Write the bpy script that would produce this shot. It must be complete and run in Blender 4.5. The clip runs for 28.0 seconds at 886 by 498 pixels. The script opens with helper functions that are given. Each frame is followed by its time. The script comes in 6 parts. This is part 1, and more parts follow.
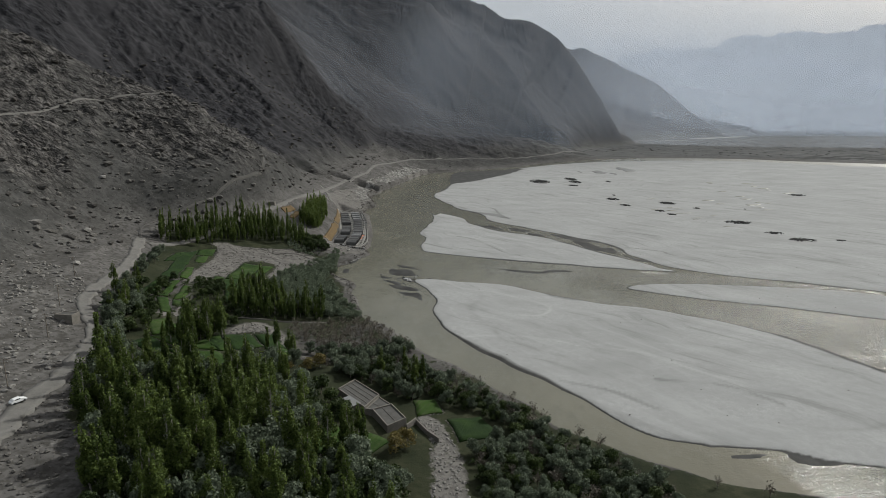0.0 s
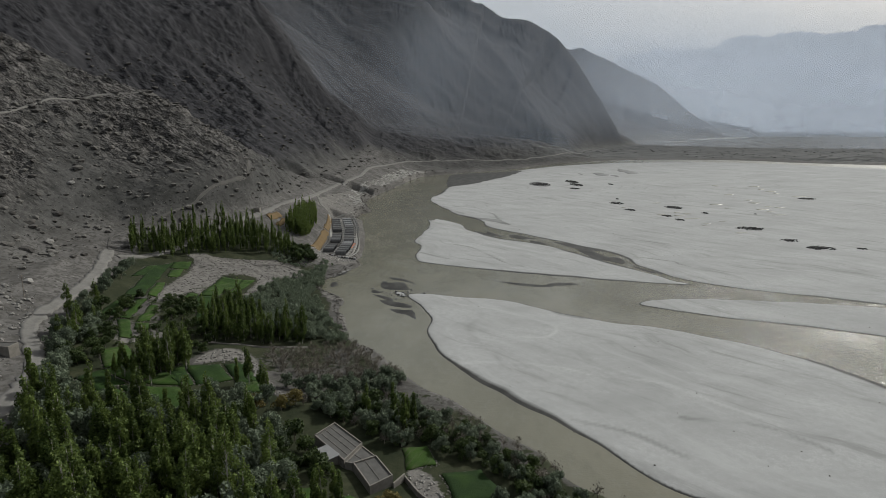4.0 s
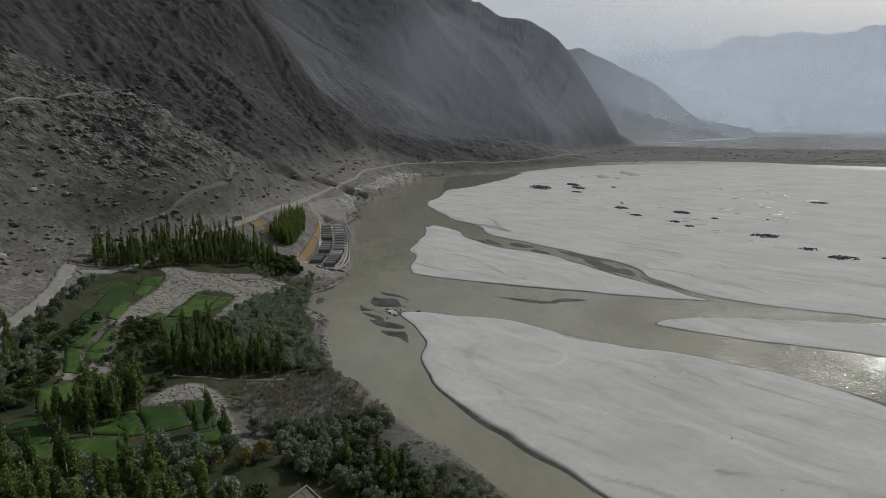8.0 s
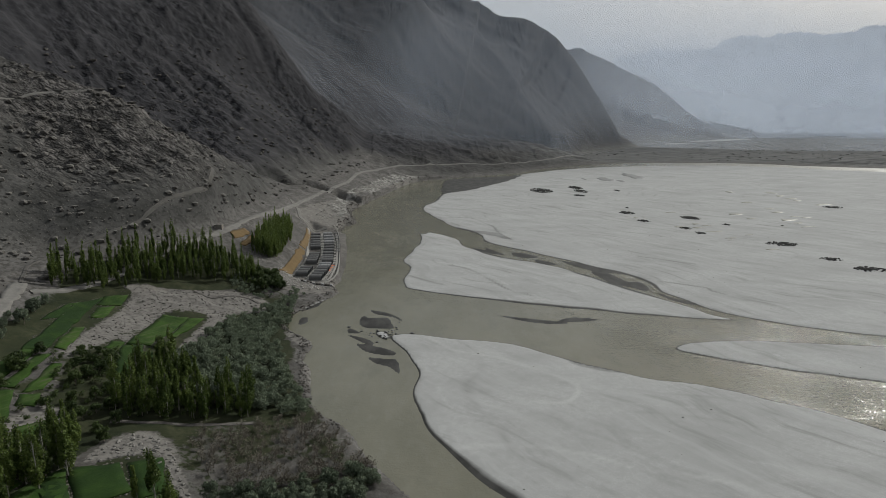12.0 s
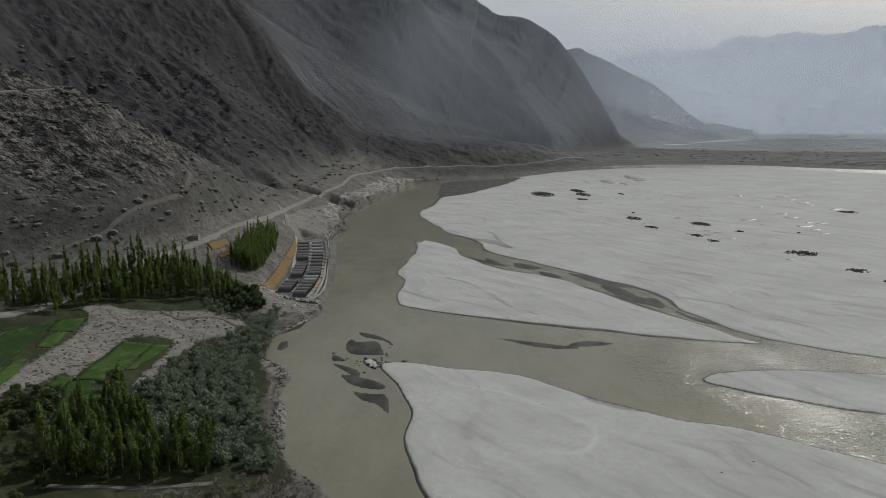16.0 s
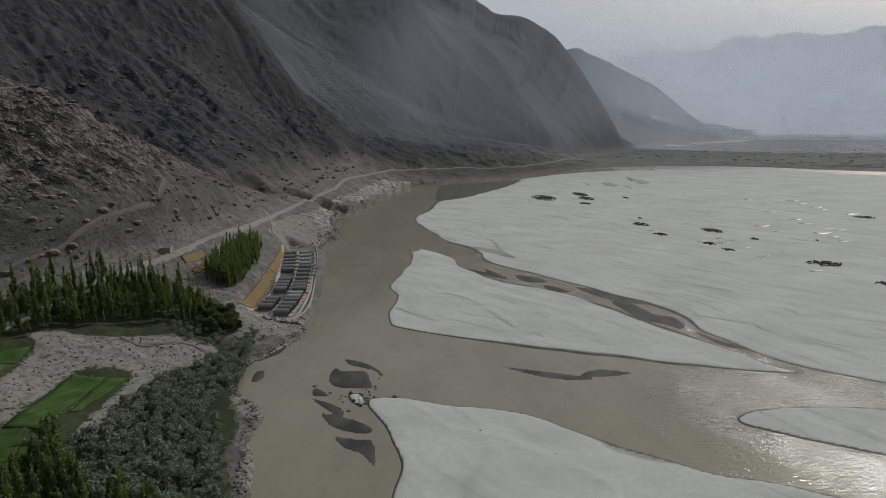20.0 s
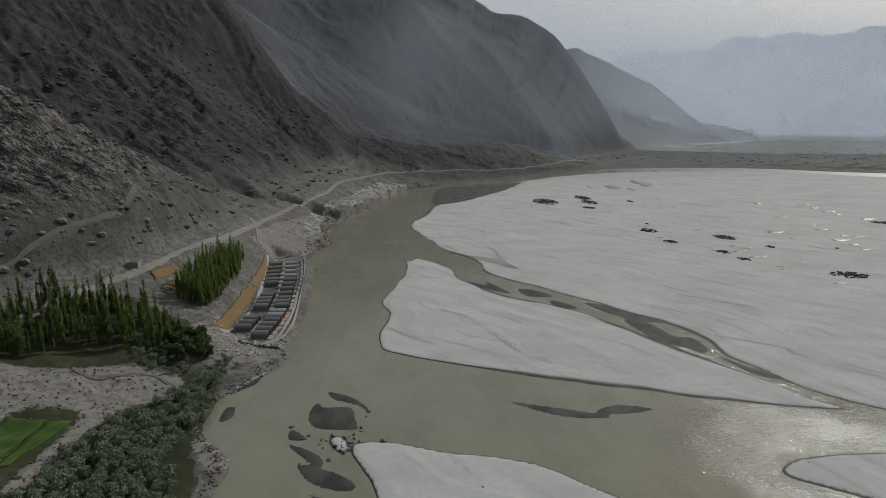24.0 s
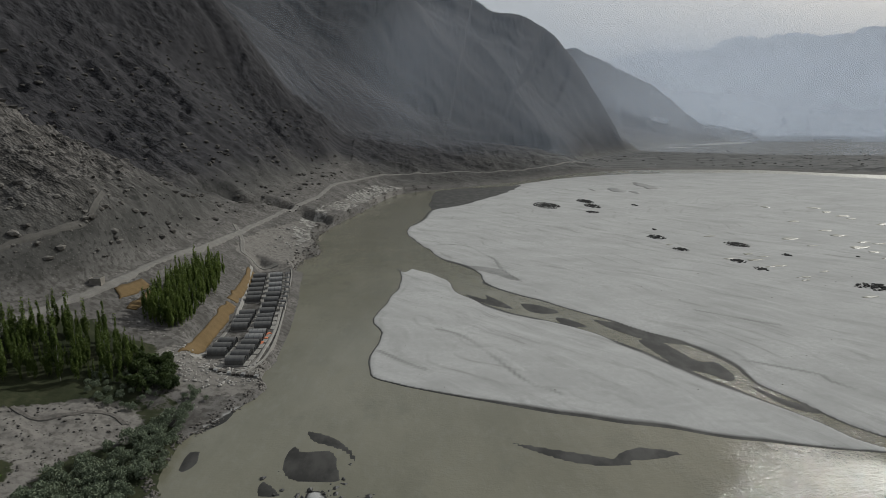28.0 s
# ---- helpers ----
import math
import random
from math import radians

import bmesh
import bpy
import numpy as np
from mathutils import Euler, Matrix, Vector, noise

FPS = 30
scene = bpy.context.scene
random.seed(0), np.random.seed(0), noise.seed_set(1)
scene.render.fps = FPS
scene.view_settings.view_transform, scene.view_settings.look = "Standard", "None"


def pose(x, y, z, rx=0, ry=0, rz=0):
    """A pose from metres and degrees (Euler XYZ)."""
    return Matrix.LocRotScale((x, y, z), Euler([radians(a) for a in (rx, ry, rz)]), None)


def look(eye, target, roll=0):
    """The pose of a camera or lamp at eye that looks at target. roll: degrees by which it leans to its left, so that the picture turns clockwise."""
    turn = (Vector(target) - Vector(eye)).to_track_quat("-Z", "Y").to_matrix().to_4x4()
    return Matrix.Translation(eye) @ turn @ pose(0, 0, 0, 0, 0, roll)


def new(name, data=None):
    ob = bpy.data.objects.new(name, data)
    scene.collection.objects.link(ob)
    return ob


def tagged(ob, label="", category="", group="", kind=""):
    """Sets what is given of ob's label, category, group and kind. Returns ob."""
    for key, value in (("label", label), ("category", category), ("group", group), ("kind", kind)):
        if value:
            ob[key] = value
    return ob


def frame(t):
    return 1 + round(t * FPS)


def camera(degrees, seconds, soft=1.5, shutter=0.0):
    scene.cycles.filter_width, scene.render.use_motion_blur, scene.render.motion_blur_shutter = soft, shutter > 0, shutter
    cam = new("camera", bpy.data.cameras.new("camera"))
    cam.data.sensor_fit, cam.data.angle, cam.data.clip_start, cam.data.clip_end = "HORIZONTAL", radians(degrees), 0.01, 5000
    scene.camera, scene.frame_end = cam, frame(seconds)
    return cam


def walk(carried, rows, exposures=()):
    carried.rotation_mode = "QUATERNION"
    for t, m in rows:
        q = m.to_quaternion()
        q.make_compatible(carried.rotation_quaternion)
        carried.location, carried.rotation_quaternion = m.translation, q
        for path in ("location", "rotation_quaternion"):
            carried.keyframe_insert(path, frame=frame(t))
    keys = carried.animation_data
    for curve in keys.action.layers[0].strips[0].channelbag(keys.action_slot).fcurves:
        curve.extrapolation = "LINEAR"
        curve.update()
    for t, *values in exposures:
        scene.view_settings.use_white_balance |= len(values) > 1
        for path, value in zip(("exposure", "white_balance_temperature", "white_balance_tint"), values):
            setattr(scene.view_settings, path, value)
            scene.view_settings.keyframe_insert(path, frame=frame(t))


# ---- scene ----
cam = camera(72.0, 28.0, soft=0.5)
PATH = [
    (0.0, -8.17, 6.15, 102.51, 77.544, -0.15, -2.039),
    (2.0, -6.99, 21.43, 102.51, 77.572, -0.15, -2.137),
    (4.0, -5.81, 37.16, 102.51, 77.600, -0.15, -2.235),
    (6.0, -4.63, 53.26, 102.51, 77.627, -0.15, -2.332),
    (8.0, -3.45, 69.65, 102.51, 77.655, -0.15, -2.430),
    (10.0, -2.27, 86.24, 102.51, 77.683, -0.15, -2.528),
    (12.0, -1.09, 102.94, 102.51, 77.711, -0.15, -2.626),
    (14.0, 0.08, 119.66, 102.51, 77.739, -0.15, -2.724),
    (16.0, 1.26, 136.32, 102.51, 77.766, -0.15, -2.822),
    (18.0, 2.44, 152.83, 102.51, 77.794, -0.15, -2.919),
    (20.0, 3.62, 169.10, 102.51, 77.822, -0.15, -3.017),
    (22.0, 4.80, 185.05, 102.51, 77.850, -0.15, -3.115),
    (24.0, 5.98, 200.58, 102.51, 77.877, -0.15, -3.213),
    (26.0, 7.15, 215.61, 102.51, 77.905, -0.15, -3.311),
    (28.0, 8.33, 230.06, 102.51, 77.933, -0.15, -3.408),
]
EXPOSURES = [(0.0, 0.04), (6.0, 0.02), (11.0, -0.06), (16.0, -0.08), (28.0, -0.13)]
walk(cam, [(t, pose(x, y, z, rx, ry, rz)) for t, x, y, z, rx, ry, rz in PATH], exposures=EXPOSURES)

# ---- sky, sun ----
SUN_TURN, SUN_UP = radians(50), radians(36)          # to the right of straight ahead, above the horizon
world = bpy.data.worlds.new("hazy_sky")
scene.world = world
world.use_nodes = True
wn, wl = world.node_tree.nodes, world.node_tree.links
wn.clear()
sky = wn.new("ShaderNodeTexSky")
sky.sky_type, sky.sun_disc = "NISHITA", False
sky.sun_elevation, sky.sun_rotation = SUN_UP, SUN_TURN
sky.air_density, sky.dust_density, sky.ozone_density = 1.0, 6.0, 1.0
cloud = wn.new("ShaderNodeRGB")
cloud.outputs[0].default_value = (5.3, 5.6, 5.8, 1)
veil_mix = wn.new("ShaderNodeMix")
veil_mix.data_type = "RGBA"
veil_mix.inputs["Factor"].default_value = 0.72
back, wout = wn.new("ShaderNodeBackground"), wn.new("ShaderNodeOutputWorld")
back.inputs["Strength"].default_value = 0.10
wl.new(sky.outputs[0], veil_mix.inputs["A"])
wl.new(cloud.outputs[0], veil_mix.inputs["B"])
wl.new(veil_mix.outputs["Result"], back.inputs["Color"])
wl.new(back.outputs[0], wout.inputs["Surface"])

sun_data = bpy.data.lights.new("sun", "SUN")
sun_data.energy, sun_data.angle, sun_data.color = 3.5, radians(1.6), (0.98, 1.0, 0.96)
sun = new("sun", sun_data)
sun.matrix_world = look((0, 0, 900), (-math.sin(SUN_TURN) * math.cos(SUN_UP), -math.cos(SUN_TURN) * math.cos(SUN_UP), 900 - math.sin(SUN_UP)))

# ---- materials ----
def nodes_of(name):
    m = bpy.data.materials.new(name)
    m.use_nodes = True
    nt = m.node_tree
    nt.nodes.clear()
    out, bsdf = nt.nodes.new("ShaderNodeOutputMaterial"), nt.nodes.new("ShaderNodeBsdfPrincipled")
    nt.links.new(bsdf.outputs[0], out.inputs["Surface"])
    return m, nt, bsdf, out


def place_of(nt):
    return nt.nodes.new("ShaderNodeNewGeometry").outputs["Position"]


def noise_at(nt, vec, scale, detail=4.0, rough=0.55, stretch=None):
    if stretch:
        mp = nt.nodes.new("ShaderNodeMapping")
        mp.inputs["Scale"].default_value = stretch
        nt.links.new(vec, mp.inputs["Vector"])
        vec = mp.outputs[0]
    n = nt.nodes.new("ShaderNodeTexNoise")
    n.inputs["Scale"].default_value, n.inputs["Detail"].default_value, n.inputs["Roughness"].default_value = scale, detail, rough
    nt.links.new(vec, n.inputs["Vector"])
    return n.outputs["Fac"]


def ramp(nt, fac, *stops):
    r = nt.nodes.new("ShaderNodeValToRGB")
    while len(r.color_ramp.elements) < len(stops):
        r.color_ramp.elements.new(0.5)
    for e, (p, c) in zip(r.color_ramp.elements, stops):
        e.position, e.color = p, (*c, 1) if isinstance(c, tuple) else (c, c, c, 1)
    nt.links.new(fac, r.inputs[0])
    return r.outputs[0]


def blend(nt, fac, a, b, mode="MIX"):
    n = nt.nodes.new("ShaderNodeMix")
    n.data_type, n.blend_type = "RGBA", mode
    for key, val in (("Factor", fac), ("A", a), ("B", b)):
        sock = n.inputs[key]
        if isinstance(val, (int, float)):
            sock.default_value = val
        elif isinstance(val, tuple):
            sock.default_value = (*val, 1)
        else:
            nt.links.new(val, sock)
    return n.outputs["Result"]


def calc(nt, op, a, b=0.0, c=None):
    n = nt.nodes.new("ShaderNodeMath")
    n.operation = op
    for k, val in enumerate((a, b) if c is None else (a, b, c)):
        if isinstance(val, (int, float)):
            n.inputs[k].default_value = val
        else:
            nt.links.new(val, n.inputs[k])
    return n.outputs[0]


def relief(nt, bsdf, height, strength, distance):
    b = nt.nodes.new("ShaderNodeBump")
    b.inputs["Strength"].default_value, b.inputs["Distance"].default_value = strength, distance
    nt.links.new(height, b.inputs["Height"])
    nt.links.new(b.outputs[0], bsdf.inputs["Normal"])


def mask(nt, name):
    a = nt.nodes.new("ShaderNodeAttribute")
    a.attribute_name = name
    return a.outputs["Fac"]


def plain(name, dark, light, scale=0.6, rough=0.85, bump=0.03, own=0.0, detail=5.0):
    """A surface between two colours, mottled at two sizes; own: how much each object differs."""
    m, nt, bsdf, _ = nodes_of(name)
    pos = place_of(nt)
    big, fine = noise_at(nt, pos, scale, detail), noise_at(nt, pos, scale * 7, 3.0)
    fac = calc(nt, "ADD", calc(nt, "MULTIPLY", big, 0.65), calc(nt, "MULTIPLY", fine, 0.35))
    if own:
        fac = calc(nt, "ADD", fac, calc(nt, "MULTIPLY", calc(nt, "SUBTRACT", nt.nodes.new("ShaderNodeObjectInfo").outputs["Random"], 0.5), own))
    nt.links.new(ramp(nt, fac, (0.3, dark), (0.7, light)), bsdf.inputs["Base Color"])
    bsdf.inputs["Roughness"].default_value = rough
    bsdf.inputs["Specular IOR Level"].default_value = 0.2 if rough > 0.8 else 0.5
    if bump:
        relief(nt, bsdf, fine, 0.6, bump)
    return m


def ground_material():
    m, nt, bsdf, _ = nodes_of("ground")
    pos = place_of(nt)
    xyz = nt.nodes.new("ShaderNodeSeparateXYZ")
    nt.links.new(pos, xyz.inputs[0])
    sand, rock, lush, flats, pale = (mask(nt, n) for n in ("sand", "rock", "lush", "flats", "pale"))
    broad, mid, fine, grit = (noise_at(nt, pos, s, 6.0) for s in (0.012, 0.07, 0.45, 2.2))
    ragged = calc(nt, "ADD", calc(nt, "MULTIPLY", calc(nt, "SUBTRACT", mid, 0.5), 1.6), calc(nt, "MULTIPLY", calc(nt, "SUBTRACT", fine, 0.5), 1.2))
    lush, pale = (ramp(nt, calc(nt, "ADD", v, ragged), (0.42, 0.0), (0.58, 1.0)) for v in (lush, pale))
    streak = noise_at(nt, pos, 0.05, 5.0, 0.6, (0.35, 1.6, 1.0))
    # bare stony soil
    soil = blend(nt, ramp(nt, mid, (0.35, 0.0), (0.7, 1.0)), (0.066, 0.062, 0.058), (0.128, 0.121, 0.114))
    soil = blend(nt, ramp(nt, fine, (0.40, 0.8), (0.56, 0.0)), soil, (0.042, 0.039, 0.034))
    pebble = nt.nodes.new("ShaderNodeTexVoronoi")
    pebble.inputs["Scale"].default_value = 0.62
    nt.links.new(pos, pebble.inputs["Vector"])
    shade = nt.nodes.new("ShaderNodeSeparateColor")
    nt.links.new(pebble.outputs["Color"], shade.inputs[0])
    chosen = calc(nt, "MULTIPLY", ramp(nt, pebble.outputs["Distance"], (0.16, 1.0), (0.34, 0.0)), ramp(nt, mid, (0.38, 0.15), (0.6, 1.0)))
    soil = blend(nt, calc(nt, "MULTIPLY", chosen, ramp(nt, shade.outputs[0], (0.72, 0.0), (0.8, 1.0))), soil, (0.19, 0.18, 0.165))
    soil = blend(nt, calc(nt, "MULTIPLY", chosen, ramp(nt, shade.outputs[1], (0.55, 0.0), (0.65, 0.9))), soil, (0.026, 0.025, 0.022))
    soil = blend(nt, calc(nt, "MULTIPLY", pale, ramp(nt, fine, (0.35, 0.3), (0.6, 1.0))), soil, (0.134, 0.125, 0.114))
    # undergrowth of the oasis
    weeds = blend(nt, ramp(nt, mid, (0.38, 0.0), (0.62, 1.0)), (0.010, 0.014, 0.006), (0.034, 0.036, 0.019))
    weeds = blend(nt, ramp(nt, fine, (0.4, 0.0), (0.65, 1.0)), weeds, (0.018, 0.022, 0.010))
    col = blend(nt, lush, soil, weeds)
    # rock ledges and scree of the slopes
    crag = mask(nt, "outcrop")
    axes = nt.nodes.new("ShaderNodeCombineXYZ")                 # the beds dip along the valley
    for k, way in enumerate(((0.30, 0.62, 0.85), (0.12, 0.50, -0.50), (0.72, 0.0, 0.25))):
        dot = nt.nodes.new("ShaderNodeVectorMath")
        dot.operation = "DOT_PRODUCT"
        nt.links.new(pos, dot.inputs[0])
        dot.inputs[1].default_value = way
        nt.links.new(dot.outputs["Value"], axes.inputs[k])
    beds = noise_at(nt, axes.outputs[0], 0.17, 6.0, 0.62)
    tilt = axes
    cells = nt.nodes.new("ShaderNodeTexVoronoi")
    cells.inputs["Scale"].default_value = 0.3
    nt.links.new(tilt.outputs[0], cells.inputs["Vector"])
    chunk = ramp(nt, cells.outputs["Distance"], (0.05, 1.0), (0.75, 0.0))
    small = nt.nodes.new("ShaderNodeTexVoronoi")
    small.inputs["Scale"].default_value = 0.85
    nt.links.new(tilt.outputs[0], small.inputs["Vector"])
    chips = ramp(nt, small.outputs["Distance"], (0.05, 1.0), (0.75, 0.0))
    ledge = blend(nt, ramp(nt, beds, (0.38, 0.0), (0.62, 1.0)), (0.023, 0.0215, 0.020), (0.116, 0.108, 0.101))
    # darker towards the cell borders, where the bump is lowest
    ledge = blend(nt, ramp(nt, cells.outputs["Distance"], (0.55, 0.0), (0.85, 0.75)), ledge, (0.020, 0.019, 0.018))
    scree = blend(nt, ramp(nt, mid, (0.4, 0.0), (0.62, 1.0)), (0.035, 0.0345, 0.032), (0.060, 0.058, 0.055))
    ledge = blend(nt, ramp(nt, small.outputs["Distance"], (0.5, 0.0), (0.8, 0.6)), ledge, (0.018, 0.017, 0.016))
    scree = blend(nt, ramp(nt, small.outputs["Distance"], (0.08, 0.7), (0.25, 0.0)), scree, (0.115, 0.108, 0.098))
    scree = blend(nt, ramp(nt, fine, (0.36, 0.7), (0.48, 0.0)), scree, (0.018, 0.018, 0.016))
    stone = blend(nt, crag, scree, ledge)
    # mountain behind the near crest: cloud shadow and bluish haze put into the rock colour
    clouded_rock = blend(nt, ramp(nt, beds, (0.38, 0.0), (0.62, 1.0)), (0.0095, 0.0094, 0.0107), (0.036, 0.0352, 0.0386))
    clouded_rock = blend(nt, ramp(nt, broad, (0.42, 0.0), (0.60, 0.9)), clouded_rock, (0.0255, 0.0247, 0.0268))
    clouded_rock = blend(nt, ramp(nt, small.outputs["Distance"], (0.08, 0.6), (0.22, 0.0)), clouded_rock, (0.06, 0.057, 0.056))
    clouded_rock = blend(nt, ramp(nt, mid, (0.40, 0.55), (0.5, 0.0)), clouded_rock, (0.013, 0.0127, 0.0141))
    fall = nt.nodes.new("ShaderNodeCombineXYZ")                 # chutes of scree down the valley side
    nt.links.new(calc(nt, "ADD", calc(nt, "MULTIPLY", xyz.outputs["X"], 0.5), calc(nt, "MULTIPLY", xyz.outputs["Y"], 0.87)), fall.inputs[0])
    nt.links.new(calc(nt, "MULTIPLY", xyz.outputs["Z"], 0.14), fall.inputs[1])
    chute = noise_at(nt, fall.outputs[0], 0.06, 6.0, 0.65)
    clouded_rock = blend(nt, ramp(nt, chute, (0.50, 0.0), (0.66, 0.7)), clouded_rock, (0.041, 0.0398, 0.0422))
    clouded_rock = blend(nt, ramp(nt, chute, (0.34, 0.7), (0.46, 0.0)), clouded_rock, (0.0115, 0.0112, 0.0126))
    spots = nt.nodes.new("ShaderNodeTexVoronoi")
    spots.inputs["Scale"].default_value = 0.10
    nt.links.new(tilt.outputs[0], spots.inputs["Vector"])
    pick = nt.nodes.new("ShaderNodeSeparateColor")
    nt.links.new(spots.outputs["Color"], pick.inputs[0])
    spot = calc(nt, "MULTIPLY", ramp(nt, spots.outputs["Distance"], (0.2, 1.0), (0.42, 0.0)), ramp(nt, pick.outputs[0], (0.6, 0.0), (0.7, 0.85)))
    clouded_rock = blend(nt, spot, clouded_rock, (0.009, 0.0088, 0.0097))
    stone = blend(nt, mask(nt, "clouded_rock"), stone, clouded_rock)
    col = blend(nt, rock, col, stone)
    # the undercut pale cliff by the river
    chalk = blend(nt, ramp(nt, noise_at(nt, pos, 0.22, 5.0, 0.65, (1.0, 1.0, 0.5)), (0.44, 0.0), (0.58, 1.0)), (0.07, 0.066, 0.06), (0.235, 0.226, 0.208))
    col = blend(nt, ramp(nt, calc(nt, "ADD", mask(nt, "chalk"), calc(nt, "MULTIPLY", ragged, 0.5)), (0.4, 0.0), (0.6, 1.0)), col, chalk)
    # far flats, with strips of scrub
    wash = blend(nt, ramp(nt, streak, (0.42, 0.0), (0.58, 1.0)), (0.034, 0.034, 0.033), (0.085, 0.085, 0.083))
    col = blend(nt, flats, col, wash)
    # silt: pale where dry, dark and smooth near the water, with painted bank shade
    silt = blend(nt, ramp(nt, noise_at(nt, pos, 0.018, 6.0, 0.62, (1.0, 1.5, 1.0)), (0.35, 0.0), (0.65, 1.0)), (0.255, 0.255, 0.249), (0.335, 0.335, 0.328))
    silt = blend(nt, ramp(nt, noise_at(nt, pos, 0.02, 5.0, 0.6, (1.0, 2.4, 1.0)), (0.5, 0.0), (0.72, 0.5)), silt, (0.185, 0.185, 0.179))
    inset = mask(nt, "inset")
    swirl = calc(nt, "ADD", calc(nt, "MULTIPLY", inset, 0.03), calc(nt, "MULTIPLY", noise_at(nt, pos, 0.006, 3.0), 3.0))
    band = calc(nt, "PINGPONG", swirl, 0.5)
    broken = ramp(nt, noise_at(nt, pos, 0.03, 3.0), (0.45, 0.0), (0.62, 1.0))
    silt = blend(nt, calc(nt, "MULTIPLY", ramp(nt, band, (0.0, 0.8), (0.045, 0.0)), broken), silt, (0.33, 0.33, 0.323))
    band = calc(nt, "PINGPONG", calc(nt, "ADD", calc(nt, "MULTIPLY", swirl, 1.7), 0.2), 0.5)
    broken = ramp(nt, noise_at(nt, pos, 0.021, 3.0, 0.5, (0.7, 1.4, 1.0)), (0.5, 0.0), (0.66, 0.8))
    silt = blend(nt, calc(nt, "MULTIPLY", ramp(nt, band, (0.0, 1.0), (0.10, 0.0)), broken), silt, (0.155, 0.153, 0.147))
    silt = blend(nt, calc(nt, "MULTIPLY", ramp(nt, noise_at(nt, pos, 0.25, 5.0, 0.7), (0.5, 0.0), (0.75, 0.4)), 1.0), silt, (0.19, 0.19, 0.184))
    silt = blend(nt, ramp(nt, fine, (0.42, 0.0), (0.62, 0.5)), silt, (0.245, 0.245, 0.239))
    silt = blend(nt, ramp(nt, grit, (0.45, 0.45), (0.6, 0.0)), silt, (0.24, 0.24, 0.234))
    run = nt.nodes.new("ShaderNodeCombineXYZ")                  # long marks along the old streams
    bend = calc(nt, "MULTIPLY", noise_at(nt, pos, 0.008, 3.0), 60.0)
    across = calc(nt, "ADD", calc(nt, "ADD", calc(nt, "MULTIPLY", xyz.outputs["X"], 0.80), calc(nt, "MULTIPLY", xyz.outputs["Y"], 0.60)), bend)
    along = calc(nt, "SUBTRACT", calc(nt, "MULTIPLY", xyz.outputs["Y"], 0.80), calc(nt, "MULTIPLY", xyz.outputs["X"], 0.60))
    nt.links.new(across, run.inputs[0])
    nt.links.new(calc(nt, "MULTIPLY", along, 0.13), run.inputs[1])
    lines = noise_at(nt, run.outputs[0], 0.11, 5.0, 0.65)
    some = ramp(nt, noise_at(nt, pos, 0.011, 3.0), (0.38, 0.3), (0.62, 1.0))
    silt = blend(nt, calc(nt, "MULTIPLY", some, ramp(nt, lines, (0.52, 0.0), (0.66, 0.7))), silt, (0.325, 0.326, 0.318))
    silt = blend(nt, calc(nt, "MULTIPLY", some, ramp(nt, lines, (0.34, 0.7), (0.46, 0.0))), silt, (0.165, 0.164, 0.158))
    scar = mask(nt, "scar")
    silt = blend(nt, ramp(nt, scar, (0.05, 0.0), (1.0, 0.42)), silt, (0.40, 0.40, 0.385))
    silt = blend(nt, ramp(nt, calc(nt, "MULTIPLY", scar, -1.0), (0.05, 0.0), (1.0, 0.85)), silt, (0.10, 0.10, 0.096))
    level = calc(nt, "ADD", xyz.outputs["Z"], calc(nt, "MULTIPLY", calc(nt, "SUBTRACT", mid, 0.5), 0.12))
    # wet rim; its dark colour also draws the cut bank's thin shade line
    damp = ramp(nt, level, (0.13, 1.0), (0.30, 0.0))
    mud = blend(nt, ramp(nt, noise_at(nt, pos, 0.11, 5.0, 0.6, (1.0, 0.6, 1.0)), (0.42, 0.0), (0.62, 1.0)), (0.016, 0.0157, 0.0145), (0.038, 0.0372, 0.0345))
    silt = blend(nt, damp, silt, mud)
    col = blend(nt, sand, col, silt)
    nt.links.new(col, bsdf.inputs["Base Color"])
    wet = calc(nt, "MULTIPLY", damp, sand)
    nt.links.new(calc(nt, "SUBTRACT", 0.95, calc(nt, "MULTIPLY", wet, 0.15)), bsdf.inputs["Roughness"])
    nt.links.new(calc(nt, "ADD", 0.12, calc(nt, "MULTIPLY", wet, 0.1)), bsdf.inputs["Specular IOR Level"])
    keep = calc(nt, "SUBTRACT", 1.0, calc(nt, "MULTIPLY", sand, 0.86))
    height = calc(nt, "ADD", calc(nt, "MULTIPLY", calc(nt, "ADD", calc(nt, "MULTIPLY", beds, 1.5), calc(nt, "ADD", calc(nt, "MULTIPLY", chunk, 2.6), calc(nt, "MULTIPLY", chips, 1.3))), calc(nt, "MULTIPLY", rock, calc(nt, "ADD", 0.06, calc(nt, "MULTIPLY", crag, 0.6)))), calc(nt, "ADD", calc(nt, "MULTIPLY", fine, 0.16), calc(nt, "MULTIPLY", grit, 0.12)))
    keep = calc(nt, "MULTIPLY", keep, calc(nt, "SUBTRACT", 1.0, calc(nt, "MULTIPLY", mask(nt, "clouded_rock"), 0.5)))
    relief(nt, bsdf, calc(nt, "MULTIPLY", height, keep), 0.85, 1.0)
    return m


